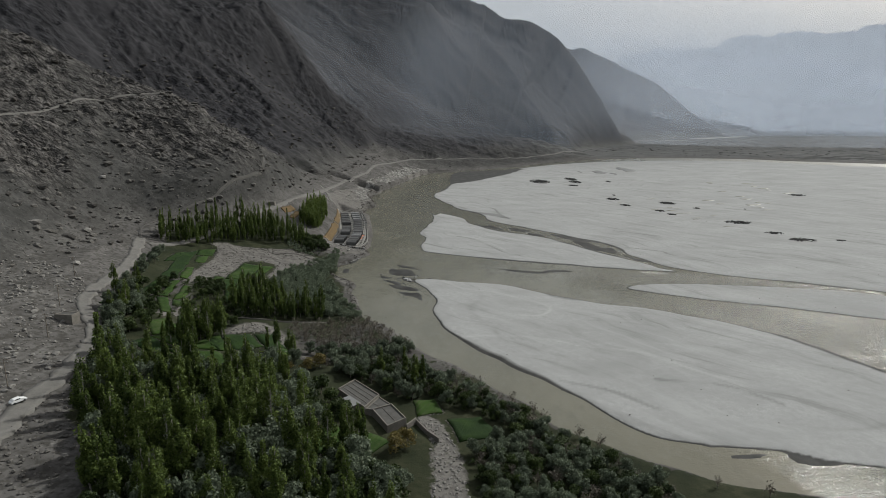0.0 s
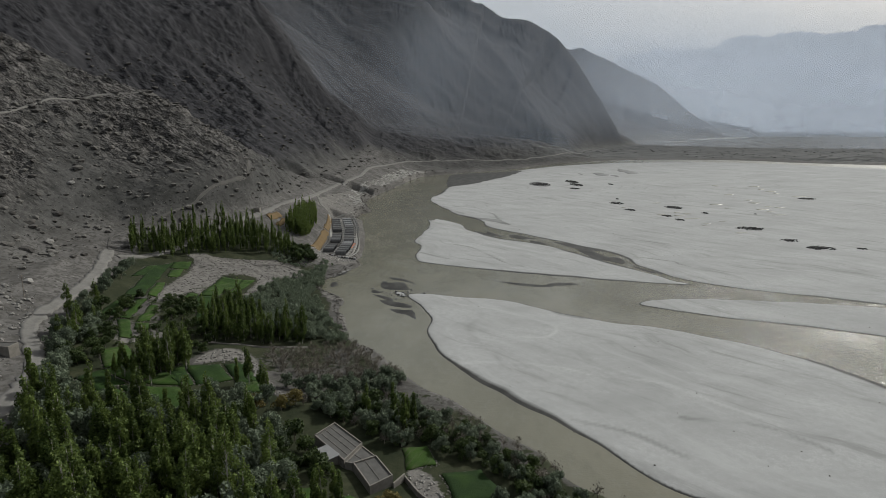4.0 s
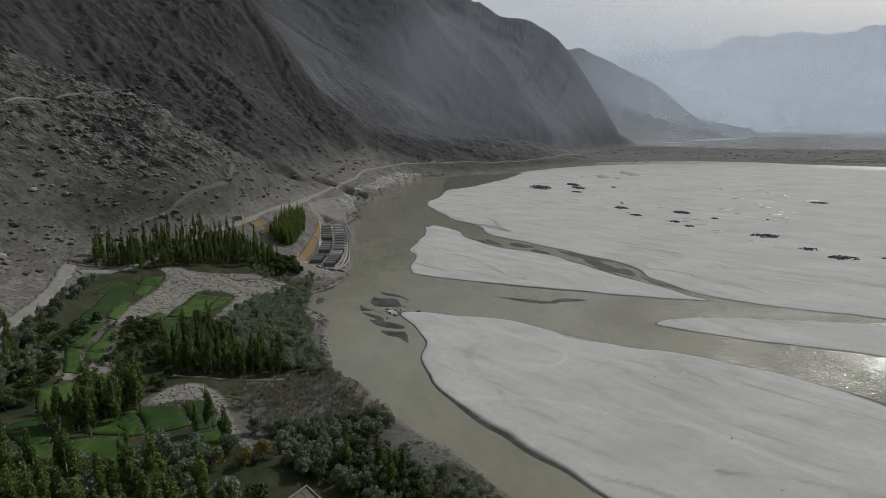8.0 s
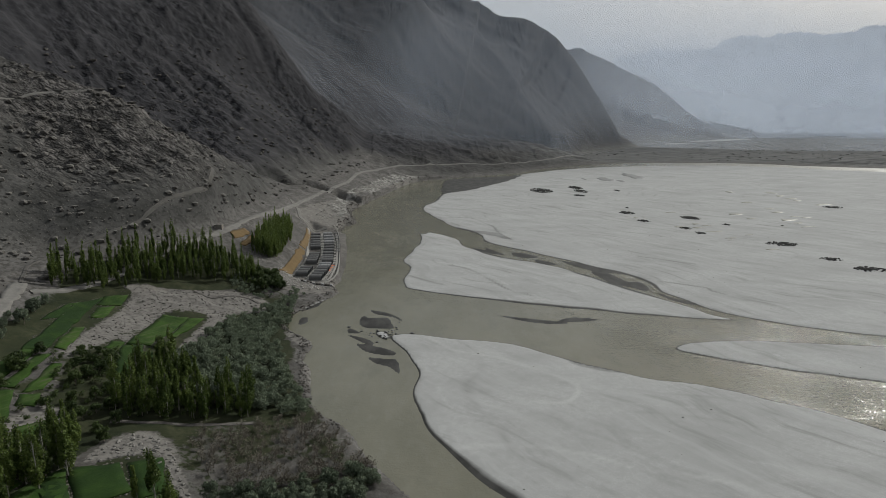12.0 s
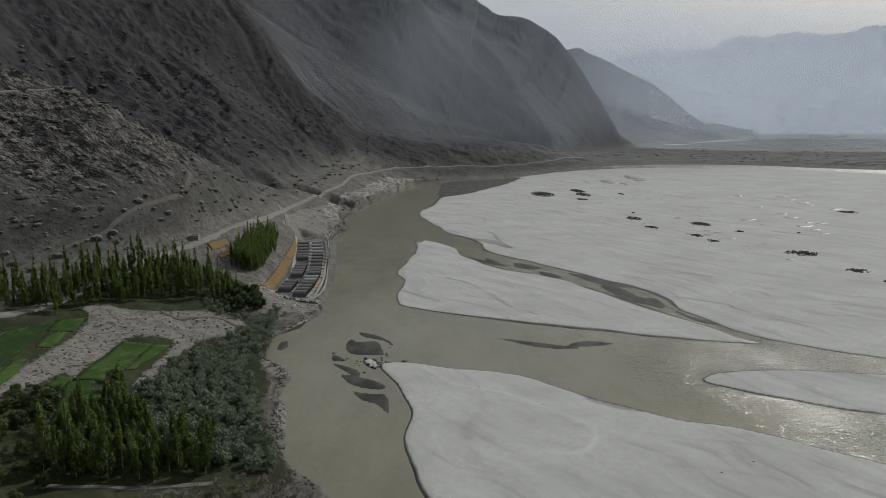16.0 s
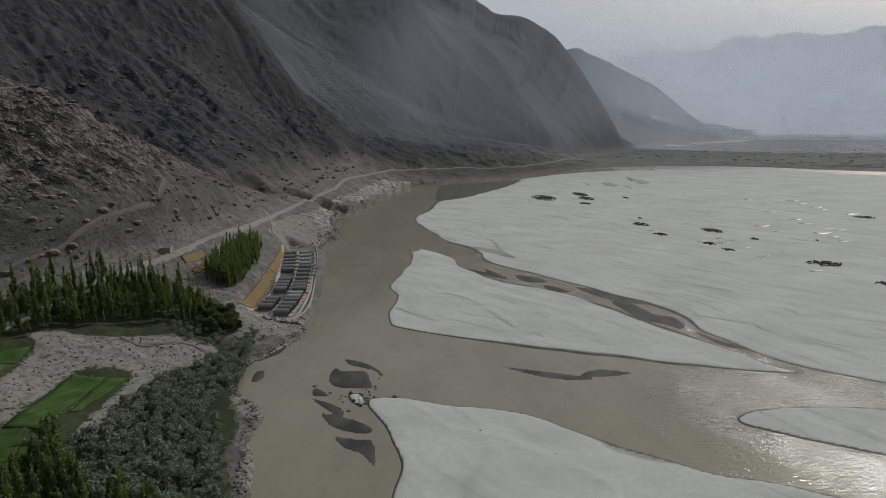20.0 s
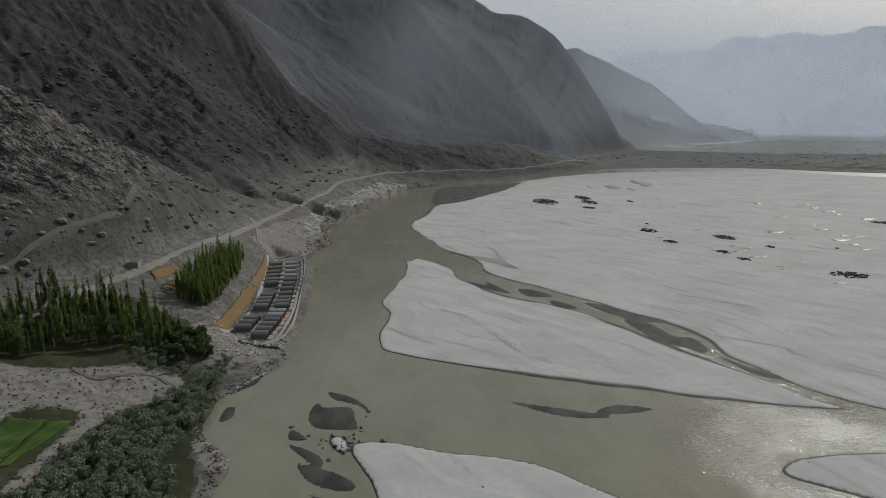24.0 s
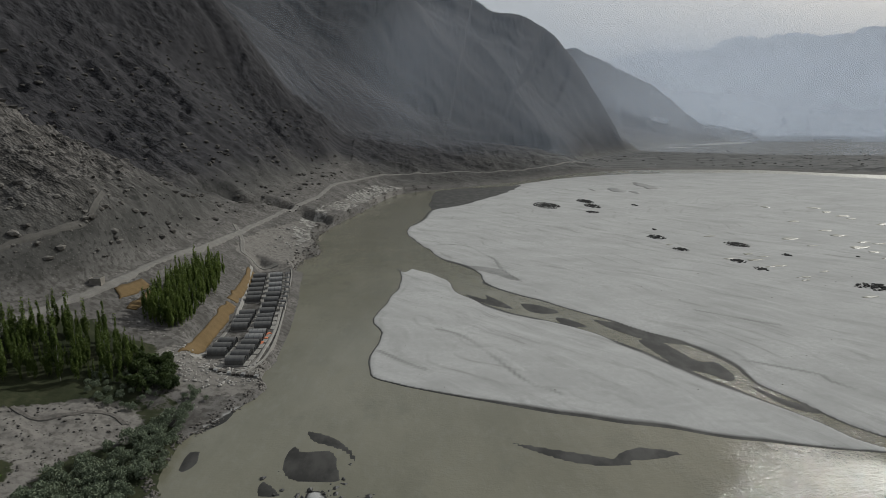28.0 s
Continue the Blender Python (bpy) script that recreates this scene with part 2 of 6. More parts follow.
def water_material(name="silty_water", gloss=0.12, wave=1.05):
    m, nt, bsdf, _ = nodes_of(name)
    pos = place_of(nt)
    drift = noise_at(nt, pos, 0.03, 5.0, 0.6, (1.0, 0.5, 1.0))
    body = ramp(nt, drift, (0.35, (0.106, 0.102, 0.075)), (0.65, (0.130, 0.124, 0.093)))
    eddy = noise_at(nt, pos, 0.16, 6.0, 0.7, (1.2, 0.55, 1.0))
    body = blend(nt, ramp(nt, eddy, (0.5, 0.0), (0.72, 0.55)), body, (0.134, 0.131, 0.105))
    body = blend(nt, ramp(nt, noise_at(nt, pos, 0.09, 6.0, 0.7, (0.7, 0.4, 1.0)), (0.54, 0.0), (0.74, 0.5)), body, (0.082, 0.081, 0.062))
    nt.links.new(body, bsdf.inputs["Base Color"])
    bsdf.inputs["IOR"].default_value = 1.33
    # the main arm runs smooth, the shallow arms on the sands ripple
    xyz = nt.nodes.new("ShaderNodeSeparateXYZ")
    nt.links.new(pos, xyz.inputs[0])
    shallow = calc(nt, "ADD", calc(nt, "MULTIPLY", ramp(nt, calc(nt, "MULTIPLY", xyz.outputs["X"], 0.004), (0.30, 0.0), (0.62, 1.0)), 1.0), 0.10)
    wind = calc(nt, "MULTIPLY", ramp(nt, calc(nt, "MULTIPLY", xyz.outputs["X"], 0.001), (0.30, 0.0), (0.65, 1.0)), ramp(nt, calc(nt, "MULTIPLY", xyz.outputs["Y"], 0.001), (0.75, 0.0), (0.95, 1.0)))   # choppy on the open far arm
    nt.links.new(calc(nt, "ADD", gloss, calc(nt, "MULTIPLY", wind, 0.26)), bsdf.inputs["Roughness"])
    shallow = calc(nt, "MULTIPLY", shallow, ramp(nt, calc(nt, "MULTIPLY", xyz.outputs["Y"], 0.001), (0.55, 1.0), (0.95, 0.7)))
    patch = ramp(nt, noise_at(nt, pos, 0.035, 4.0), (0.4, 0.4), (0.6, 1.0))
    rip = calc(nt, "ADD", noise_at(nt, pos, 0.45, 3.0, 0.65, (1.0, 1.5, 1.0)), calc(nt, "MULTIPLY", noise_at(nt, pos, 1.6, 2.0), 0.35))
    relief(nt, bsdf, calc(nt, "MULTIPLY", rip, calc(nt, "MULTIPLY", shallow, patch)), 1.0, wave)
    return m


def crop_material():
    """Young crop in sown rows, thin in places."""
    m, nt, bsdf, _ = nodes_of("young_crop")
    pos = place_of(nt)
    turn = nt.nodes.new("ShaderNodeMapping")
    turn.inputs["Rotation"].default_value = (0.0, 0.0, 0.35)
    nt.links.new(pos, turn.inputs["Vector"])
    rows, thin = noise_at(nt, turn.outputs[0], 1.0, 2.0, 0.5, (1.1, 0.06, 0.0)), noise_at(nt, pos, 0.12, 5.0)
    fac = calc(nt, "ADD", calc(nt, "MULTIPLY", thin, 0.7), calc(nt, "MULTIPLY", calc(nt, "SUBTRACT", nt.nodes.new("ShaderNodeObjectInfo").outputs["Random"], 0.5), 0.3))
    col = ramp(nt, fac, (0.2, (0.008, 0.021, 0.003)), (0.5, (0.024, 0.052, 0.006)))
    col = blend(nt, calc(nt, "MULTIPLY", ramp(nt, rows, (0.5, 0.0), (0.62, 1.0)), ramp(nt, fac, (0.30, 0.0), (0.5, 0.7))), col, (0.055, 0.058, 0.03))
    nt.links.new(col, bsdf.inputs["Base Color"])
    bsdf.inputs["Roughness"].default_value, bsdf.inputs["Specular IOR Level"].default_value = 0.9, 0.15
    relief(nt, bsdf, calc(nt, "ADD", rows, noise_at(nt, pos, 2.5, 3.0)), 0.7, 0.2)
    return m


def leaf_material(name, dark, light, through_light=0.3):
    m, nt, bsdf, out = nodes_of(name)
    geo = nt.nodes.new("ShaderNodeNewGeometry")
    fac = calc(nt, "ADD", calc(nt, "MULTIPLY", geo.outputs["Random Per Island"], 0.6), calc(nt, "MULTIPLY", nt.nodes.new("ShaderNodeObjectInfo").outputs["Random"], 0.4))
    col = ramp(nt, fac, (0.1, dark), (0.9, light))
    nt.links.new(col, bsdf.inputs["Base Color"])
    bsdf.inputs["Roughness"].default_value, bsdf.inputs["Specular IOR Level"].default_value = 0.6, 0.18
    glow, mix = nt.nodes.new("ShaderNodeBsdfTranslucent"), nt.nodes.new("ShaderNodeMixShader")
    nt.links.new(col, glow.inputs["Color"])
    mix.inputs[0].default_value = through_light
    nt.links.new(bsdf.outputs[0], mix.inputs[1])
    nt.links.new(glow.outputs[0], mix.inputs[2])
    nt.links.new(mix.outputs[0], out.inputs["Surface"])
    return m


GROUND, WATER = ground_material(), water_material()
FILM = water_material("shallow_film", 0.4, 0.5)
POPLAR_LEAF = leaf_material("poplar_leaf", (0.026, 0.046, 0.010), (0.128, 0.170, 0.042), 0.45)
WILLOW_LEAF = leaf_material("silver_willow_leaf", (0.048, 0.064, 0.040), (0.155, 0.185, 0.125), 0.32)
DARK_LEAF = leaf_material("dark_leaf", (0.014, 0.025, 0.008), (0.06, 0.085, 0.024), 0.3)
AUTUMN_LEAF = leaf_material("ochre_leaf", (0.09, 0.075, 0.02), (0.17, 0.135, 0.05), 0.3)
TWIG = leaf_material("bare_twig", (0.07, 0.062, 0.048), (0.15, 0.135, 0.108), 0.15)
BARK = plain("bark", (0.09, 0.075, 0.06), (0.22, 0.19, 0.16), 2.0, 0.9, 0.04)
PALE_BARK = plain("pale_bark", (0.2, 0.185, 0.16), (0.38, 0.36, 0.32), 2.0, 0.9, 0.04)
ROAD_DIRT = plain("road_dirt", (0.095, 0.09, 0.082), (0.155, 0.147, 0.136), 0.25, 0.95, 0.08)
STONE = plain("grey_stone", (0.09, 0.084, 0.076), (0.24, 0.228, 0.21), 0.8, 0.9, 0.06, 0.5)
RUBBLE = plain("field_rubble", (0.055, 0.05, 0.043), (0.15, 0.14, 0.122), 0.8, 0.92, 0.06)
DARK_STONE = plain("dark_stone", (0.035, 0.033, 0.03), (0.11, 0.10, 0.09), 0.8, 0.85, 0.06, 0.3)
TRACK_DIRT = plain("track_dirt", (0.05, 0.047, 0.043), (0.085, 0.08, 0.073), 0.25, 0.95, 0.08)
BLACK_ROCK = plain("wet_rock", (0.014, 0.013, 0.012), (0.04, 0.038, 0.034), 0.8, 0.6, 0.05, 0.3)
DAMP_SILT = plain("damp_silt", (0.07, 0.07, 0.067), (0.11, 0.11, 0.106), 0.1, 0.7, 0.0)
HUMMOCK = plain("black_hummock", (0.008, 0.008, 0.0075), (0.022, 0.022, 0.02), 0.8, 0.9, 0.05, 0.3)
MUD_WALL = plain("mud_wall", (0.11, 0.10, 0.086), (0.19, 0.175, 0.155), 0.7, 0.95, 0.05)
MUD_ROOF = plain("mud_roof", (0.055, 0.053, 0.049), (0.098, 0.094, 0.087), 0.4, 0.95, 0.05)
FIELD_GREEN = crop_material()
TAN_BED = plain("dug_earth", (0.085, 0.056, 0.024), (0.130, 0.088, 0.042), 0.35, 0.95, 0.05)
SHEET = plain("grey_roof_sheet", (0.05, 0.049, 0.047), (0.08, 0.078, 0.075), 0.5, 0.6, 0.0, 0.3)
PALE_SHEET = plain("pale_roof_sheet", (0.12, 0.12, 0.118), (0.19, 0.189, 0.185), 0.5, 0.55, 0.0)
CONCRETE = plain("concrete", (0.15, 0.143, 0.13), (0.23, 0.222, 0.205), 0.5, 0.9, 0.02)
BLACK = plain("black_metal", (0.015, 0.015, 0.016), (0.03, 0.03, 0.03), 1.0, 0.5, 0.0)
TIMBER = plain("grey_timber", (0.13, 0.11, 0.09), (0.24, 0.21, 0.175), 1.5, 0.85, 0.02)
WHITE_PAINT = plain("white_paint", (0.6, 0.6, 0.59), (0.78, 0.78, 0.77), 0.8, 0.4, 0.0)
RED_CLOTH = plain("red_orange_sheet", (0.35, 0.09, 0.04), (0.5, 0.16, 0.07), 0.5, 0.7, 0.0)
GLASS = plain("dark_glass", (0.012, 0.014, 0.016), (0.025, 0.028, 0.03), 0.5, 0.08, 0.0)
# ---- the lie of the land, as functions of the plan ----
LEFT_BANK = [(5000, -700), (2000, -60), (600, 62), (260, 112), (140, 140), (101, 152), (74, 162), (55, 173), (40, 191), (24, 217), (11, 237), (-5, 258), (-21, 285),
             (-36, 306), (-43, 326), (-48, 352), (-51, 372), (-64, 390), (-64, 412), (-57, 428), (-47, 452), (-51, 464), (-50, 482), (-53, 510), (-58, 563), (-66, 620),
             (-69, 665), (-60, 696), (-70, 752), (-66, 800), (-40, 915), (-7, 1062), (41, 1113), (120, 1175), (197, 1240), (300, 1360), (433, 1450), (616, 1475), (770, 1440),
             (900, 1345), (1500, 1080), (2500, 700), (5200, -100)]
FOOT = [(-150, -400), (-158, 60), (-160, 200), (-176, 300), (-186, 389), (-142, 458), (-120, 530), (-120, 650), (-130, 760), (-112, 850), (-98, 950), (-90, 1060), (-72, 1140), (-80, 1260),
        (-70, 1380), (0, 1480), (120, 1570), (280, 1630), (420, 1668), (720, 2080), (1020, 2500), (1500, 3000), (2050, 3700), (2200, 5400)]
SAND_PLAIN = [(192, 1200), (102, 1064), (46, 955), (23, 852), (7, 786), (20, 729), (35, 670), (55, 636), (58, 605), (69, 582), (83, 565), (95, 547), (117, 521), (135, 496),
              (146, 468), (146, 458), (145, 447), (151, 434), (158, 417), (168, 400), (195, 382), (224, 368), (267, 344), (420, 285), (900, 120), (3000, -500), (3000, 450), (1500, 960),
              (900, 1235), (766, 1350), (616, 1395), (433, 1372), (299, 1305)]
BAR_UPPER = [(-8, 469), (-8, 492), (-4, 514), (-10, 536), (-2, 571), (5, 622), (0, 650), (6, 633), (13, 644), (33, 613), (37, 586), (46, 569), (63, 545), (88, 520), (101, 505), (115, 484),
             (123, 465), (135, 447), (141, 434), (149, 419), (155, 406), (165, 394), (131, 401), (99, 413), (73, 422), (54, 429), (35, 438), (14, 448), (3, 455), (-6, 461)]
BAR_LOWER = [(-14, 379), (-6, 360), (-1, 335), (-2, 310), (3, 291), (9, 275), (17, 260), (27, 246), (35, 235), (44, 223), (52, 208), (60, 192), (68, 184), (80, 179), (92, 176),
             (106, 173), (129, 164), (260, 130), (420, 92), (420, 140), (260, 190), (205, 215), (181, 234), (166, 271), (148, 291), (128, 308), (110, 321), (90, 328), (75, 338),
             (62, 350), (43, 366), (15, 375), (-2, 382)]
ISLANDS = [
    [(-21, 383), (-19, 386), (-15, 384), (-13, 377), (-16, 375), (-19, 378)],
    [(116, 358), (132, 365), (178, 363), (260, 340), (250, 290), (178, 322), (155, 331), (139, 340), (124, 349)],
]
# low shoals that the river hardly clears
TIP_SHOALS = [
    [(-30, 401), (-28, 410), (-25, 406), (-16, 406), (-13, 396), (-12, 389), (-26, 391)],
    [(-25, 419), (-17, 415), (-11, 408), (-8, 402), (-9, 400), (-12, 406), (-18, 410), (-23, 413)],
    [(-34, 384), (-34, 391), (-28, 385), (-28, 383)],
    [(-34, 381), (-30, 380), (-23, 375), (-20, 369), (-23, 368), (-28, 373)],
    [(-29, 370), (-22, 367), (-17, 365), (-10, 359), (-11, 354), (-19, 356), (-25, 361)],
    [(-23, 354), (-15, 352), (-9, 350), (-7, 333), (-13, 342), (-19, 346)],
]
RIVER_SHOALS = [
    [(40, 409), (54, 404), (76, 395), (68, 393), (55, 397)],
    [(73, 399), (82, 403), (95, 399), (84, 396), (76, 396)],
    [(84, 172), (94, 174), (100, 173), (92, 170)],
    [(104, 173), (113, 175), (118, 167), (106, 167)],
    [(81, 179), (86, 192), (93, 192), (97, 182), (101, 177), (89, 177)],
    [(-61, 407), (-57, 409), (-56, 400), (-60, 397)],
]
CREEK_SHOALS = [
    [(43, 580), (54, 568), (54, 579), (63, 562), (67, 548), (55, 556), (46, 569)],
    [(72, 559), (82, 556), (91, 543), (84, 539), (74, 544)],
    [(86, 533), (93, 530), (99, 518), (88, 520)],
    [(104, 528), (118, 522), (126, 507), (138, 494), (132, 492), (117, 502)],
    [(117, 498), (127, 494), (131, 483), (134, 472), (141, 470), (142, 458), (140, 452), (136, 450), (131, 458), (123, 466), (119, 481)],
    [(56, 606), (73, 606), (82, 598), (90, 578), (98, 555), (80, 568), (66, 584)],
    [(141, 450), (145, 443), (150, 433), (160, 424), (153, 422), (145, 430)],
    [(157, 423), (163, 420), (172, 415), (178, 409), (162, 412)],
    [(-62, 419), (-54, 428), (-54, 442), (-58, 430)],
]
# damp margins, a little above the water
DAMP_SKIRTS = [
    [(61, 352), (70, 347), (84, 338), (89, 333), (88, 331), (74, 334), (65, 339), (62, 346)],
    [(50, 650), (67, 644), (78, 632), (81, 607), (68, 618)],
]
# faint old shore lines on the sands: pale crests, then dark seeps
PALE_SCARS = [
    [(10, 278), (33, 277), (51, 271), (67, 263), (88, 252), (102, 234), (114, 218)],
    [(4, 374), (16, 357), (37, 347), (54, 330), (60, 320), (59, 313), (53, 306), (41, 307)],
    [(-10, 539), (8, 533), (30, 515), (43, 502), (50, 481), (57, 465)],
    [(67, 707), (106, 674), (152, 682)], [(121, 647), (169, 612), (204, 570), (226, 527)],
]
DARK_SCARS = [
    [(23, 517), (35, 506), (47, 476), (55, 454), (66, 442)], [(-5, 490), (5, 477), (15, 467)],
    [(151, 469), (168, 459), (176, 453), (176, 447), (181, 439)],
    [(47, 227), (65, 217), (77, 204)], [(83, 226), (108, 218), (120, 202)],
    [(166, 541), (197, 514)], [(22, 727), (54, 719), (65, 686), (73, 658), (80, 602)],
]
RAVINE = [(-172, 796), (-140, 810), (-116, 821), (-96, 825), (-78, 818), (-60, 815)]
WET_POINT = [(49, 1097), (91, 1142), (137, 1157), (188, 1181), (153, 1094), (111, 1021), (83, 970), (52, 935), (36, 935)]
CAMP_PAD = [(-92, 640), (-66, 634), (-60, 590), (-54, 520), (-53, 480), (-60, 462), (-76, 468), (-84, 490), (-80, 540), (-86, 590)]
ROAD_VALLEY = [(-100, 60), (-112, 120), (-118, 155), (-121, 174), (-123, 195), (-128, 218), (-136, 236), (-148, 253), (-155, 272), (-157, 290), (-162, 320), (-172, 354), (-180, 378)]
ROAD_CLIMB = [(-180, 378), (-187, 398), (-184, 419), (-174, 439), (-162, 458), (-158, 470), (-154, 483), (-146, 503), (-141, 524), (-146, 551)]
ROAD_CAMP = [(-172, 372), (-160, 392), (-150, 420), (-140, 450), (-132, 474), (-124, 506), (-120, 560), (-115, 600), (-113, 690), (-112, 754), (-106, 806), (-89, 895), (-77, 1008), (-24, 1133), (84, 1240), (168, 1304), (300, 1430), (400, 1560)]
ROAD_OLD = [(-300, 440), (-290, 470), (-285, 496), (-280, 526), (-269, 549), (-253, 569), (-241, 580)]
# spur crests: x, y, z from the top down to the foot, and the fall of their flanks behind and before
NEAR_SPURS = [
    (0.75, 0.50, [(-900, 700, 440), (-640, 640, 275), (-420, 600, 192), (-381, 592, 177), (-350, 590, 169), (-320, 590, 150), (-275, 590, 131), (-247, 592, 123), (-233, 615, 107), (-212, 640, 90), (-188, 675, 70), (-165, 712, 48), (-140, 750, 30)]),
    (0.75, 0.34, [(-939, 1477, 580), (-525, 1311, 398), (-293, 1218, 302), (-240, 1197, 227), (-200, 1181, 165), (-158, 1164, 102), (-124, 1151, 64), (-85, 1135, 34)]),
    (0.70, 0.62, [(-548, 2346, 780), (-186, 2093, 534), (20, 1950, 425), (70, 1915, 342), (166, 1848, 212), (243, 1795, 116), (332, 1732, 48), (422, 1670, 4)]),
]
FAR_SPURS = [
    (0.85, 0.85, [(-603, 2366, 788), (-87, 2237, 530), (156, 2194, 477), (215, 2194, 458), (279, 2168, 412), (353, 2151, 406), (427, 2134, 363), (461, 2108, 327), (505, 2082, 272), (576, 2048, 156), (646, 2016, 20)]),
    (0.9, 0.9, [(300, 3420, 640), (600, 3330, 490), (742, 3300, 447), (857, 3280, 424), (1030, 3250, 342), (1194, 3200, 262), (1299, 3150, 162), (1402, 3100, 66), (1480, 3060, 5)]),
    (0.6, 0.6, [(1300, 3580, 110), (1600, 3500, 72), (1722, 3440, 42), (1860, 3390, 4)]),
]


def lattice(ix, iy, seed):
    h = (ix.astype(np.int64) * 374761393 + iy.astype(np.int64) * 668265263 + seed * 974634541) & 0xFFFFFFFF
    h = ((h ^ (h >> 13)) * 1274126177) & 0xFFFFFFFF
    return ((h ^ (h >> 16)) & 0xFFFF) / 65535.0


def grain(x, y, seed=0):
    """Smooth value noise, 0 to 1."""
    ix, iy = np.floor(x), np.floor(y)
    fx, fy = x - ix, y - iy
    fx, fy = fx * fx * fx * (fx * (fx * 6 - 15) + 10), fy * fy * fy * (fy * (fy * 6 - 15) + 10)
    a, b = lattice(ix, iy, seed), lattice(ix + 1, iy, seed)
    c, d = lattice(ix, iy + 1, seed), lattice(ix + 1, iy + 1, seed)
    return (a + (b - a) * fx) * (1 - fy) + (c + (d - c) * fx) * fy


def fractal(x, y, octaves=4, seed=0, sharp=False):
    out, amp, total = 0, 1.0, 0.0
    for k in range(octaves):
        n = grain(x * 2 ** k + 13.7 * k, y * 2 ** k - 7.1 * k, seed + k)
        out, total = out + amp * (1 - abs(2 * n - 1) if sharp else n), total + amp
        amp *= 0.5
    return out / total


def nearest(x, y, pts):
    """Distance to a line of plan points, how far along it that is, on which side, and the third value of its points there."""
    best, along, side, third, run = np.full(x.shape, 1e18), np.zeros(x.shape), np.ones(x.shape), np.zeros(x.shape), 0.0
    for p, q in zip(pts, pts[1:]):
        ax, ay, bx, by = p[0], p[1], q[0] - p[0], q[1] - p[1]
        size = math.hypot(bx, by)
        k = np.clip(((x - ax) * bx + (y - ay) * by) / size ** 2, 0, 1)
        dx, dy = x - ax - k * bx, y - ay - k * by
        d = dx * dx + dy * dy
        closer = d < best
        best = np.where(closer, d, best)
        along = np.where(closer, run + k * size, along)
        side = np.where(closer, np.sign(bx * dy - by * dx), side)
        if len(p) > 2:
            third = np.where(closer, p[2] + k * (q[2] - p[2]), third)
        run += size
    return np.sqrt(best), along, side, third


def rounded(pts, closed=True, steps=4):
    """A soft curve through plan points."""
    n, out = len(pts), []
    for i in range(n if closed else n - 1):
        a, b, c, d = (pts[(i + k) % n] if closed else pts[min(max(i + k, 0), n - 1)] for k in (-1, 0, 1, 2))
        for s in range(steps):
            u = s / steps
            out.append(tuple(0.5 * (2 * b[j] + (c[j] - a[j]) * u + (2 * a[j] - 5 * b[j] + 4 * c[j] - d[j]) * u * u + (3 * b[j] - a[j] - 3 * c[j] + d[j]) * u ** 3) for j in range(len(b))))
    if not closed:
        out.append(tuple(pts[-1]))
    return out


def inside(x, y, pts):
    """Signed distance to a closed outline, positive within."""
    d = nearest(x, y, pts + pts[:1])[0]
    odd = np.zeros(x.shape, bool)
    for (ax, ay), (bx, by) in zip(pts, pts[1:] + pts[:1]):
        if ay != by:
            odd ^= ((ay > y) != (by > y)) & (x < (bx - ax) * (y - ay) / (by - ay) + ax)
    return np.where(odd, d, -d)


def local(x, y, pts, reach, far):
    """inside(), worked out only near the outline's box."""
    xs, ys = [p[0] for p in pts], [p[1] for p in pts]
    near = (x > min(xs) - reach) & (x < max(xs) + reach) & (y > min(ys) - reach) & (y < max(ys) + reach)
    out = np.full(x.shape, far)
    if near.any():
        out[near] = inside(x[near], y[near], pts)
    return out


def step(a, b, v):
    k = np.clip((v - a) / (b - a), 0, 1)
    return k * k * (3 - 2 * k)


BANK_LINE, FOOT_LINE = rounded(LEFT_BANK, False, 3), rounded(FOOT, False, 3)
PLAIN_LINE, UPPER_LINE, LOWER_LINE = rounded(SAND_PLAIN, True, 3), rounded(BAR_UPPER, True, 3), rounded(BAR_LOWER, True, 3)


def bent_at(x, y):
    return grain(x / 55, y / 55, 33)


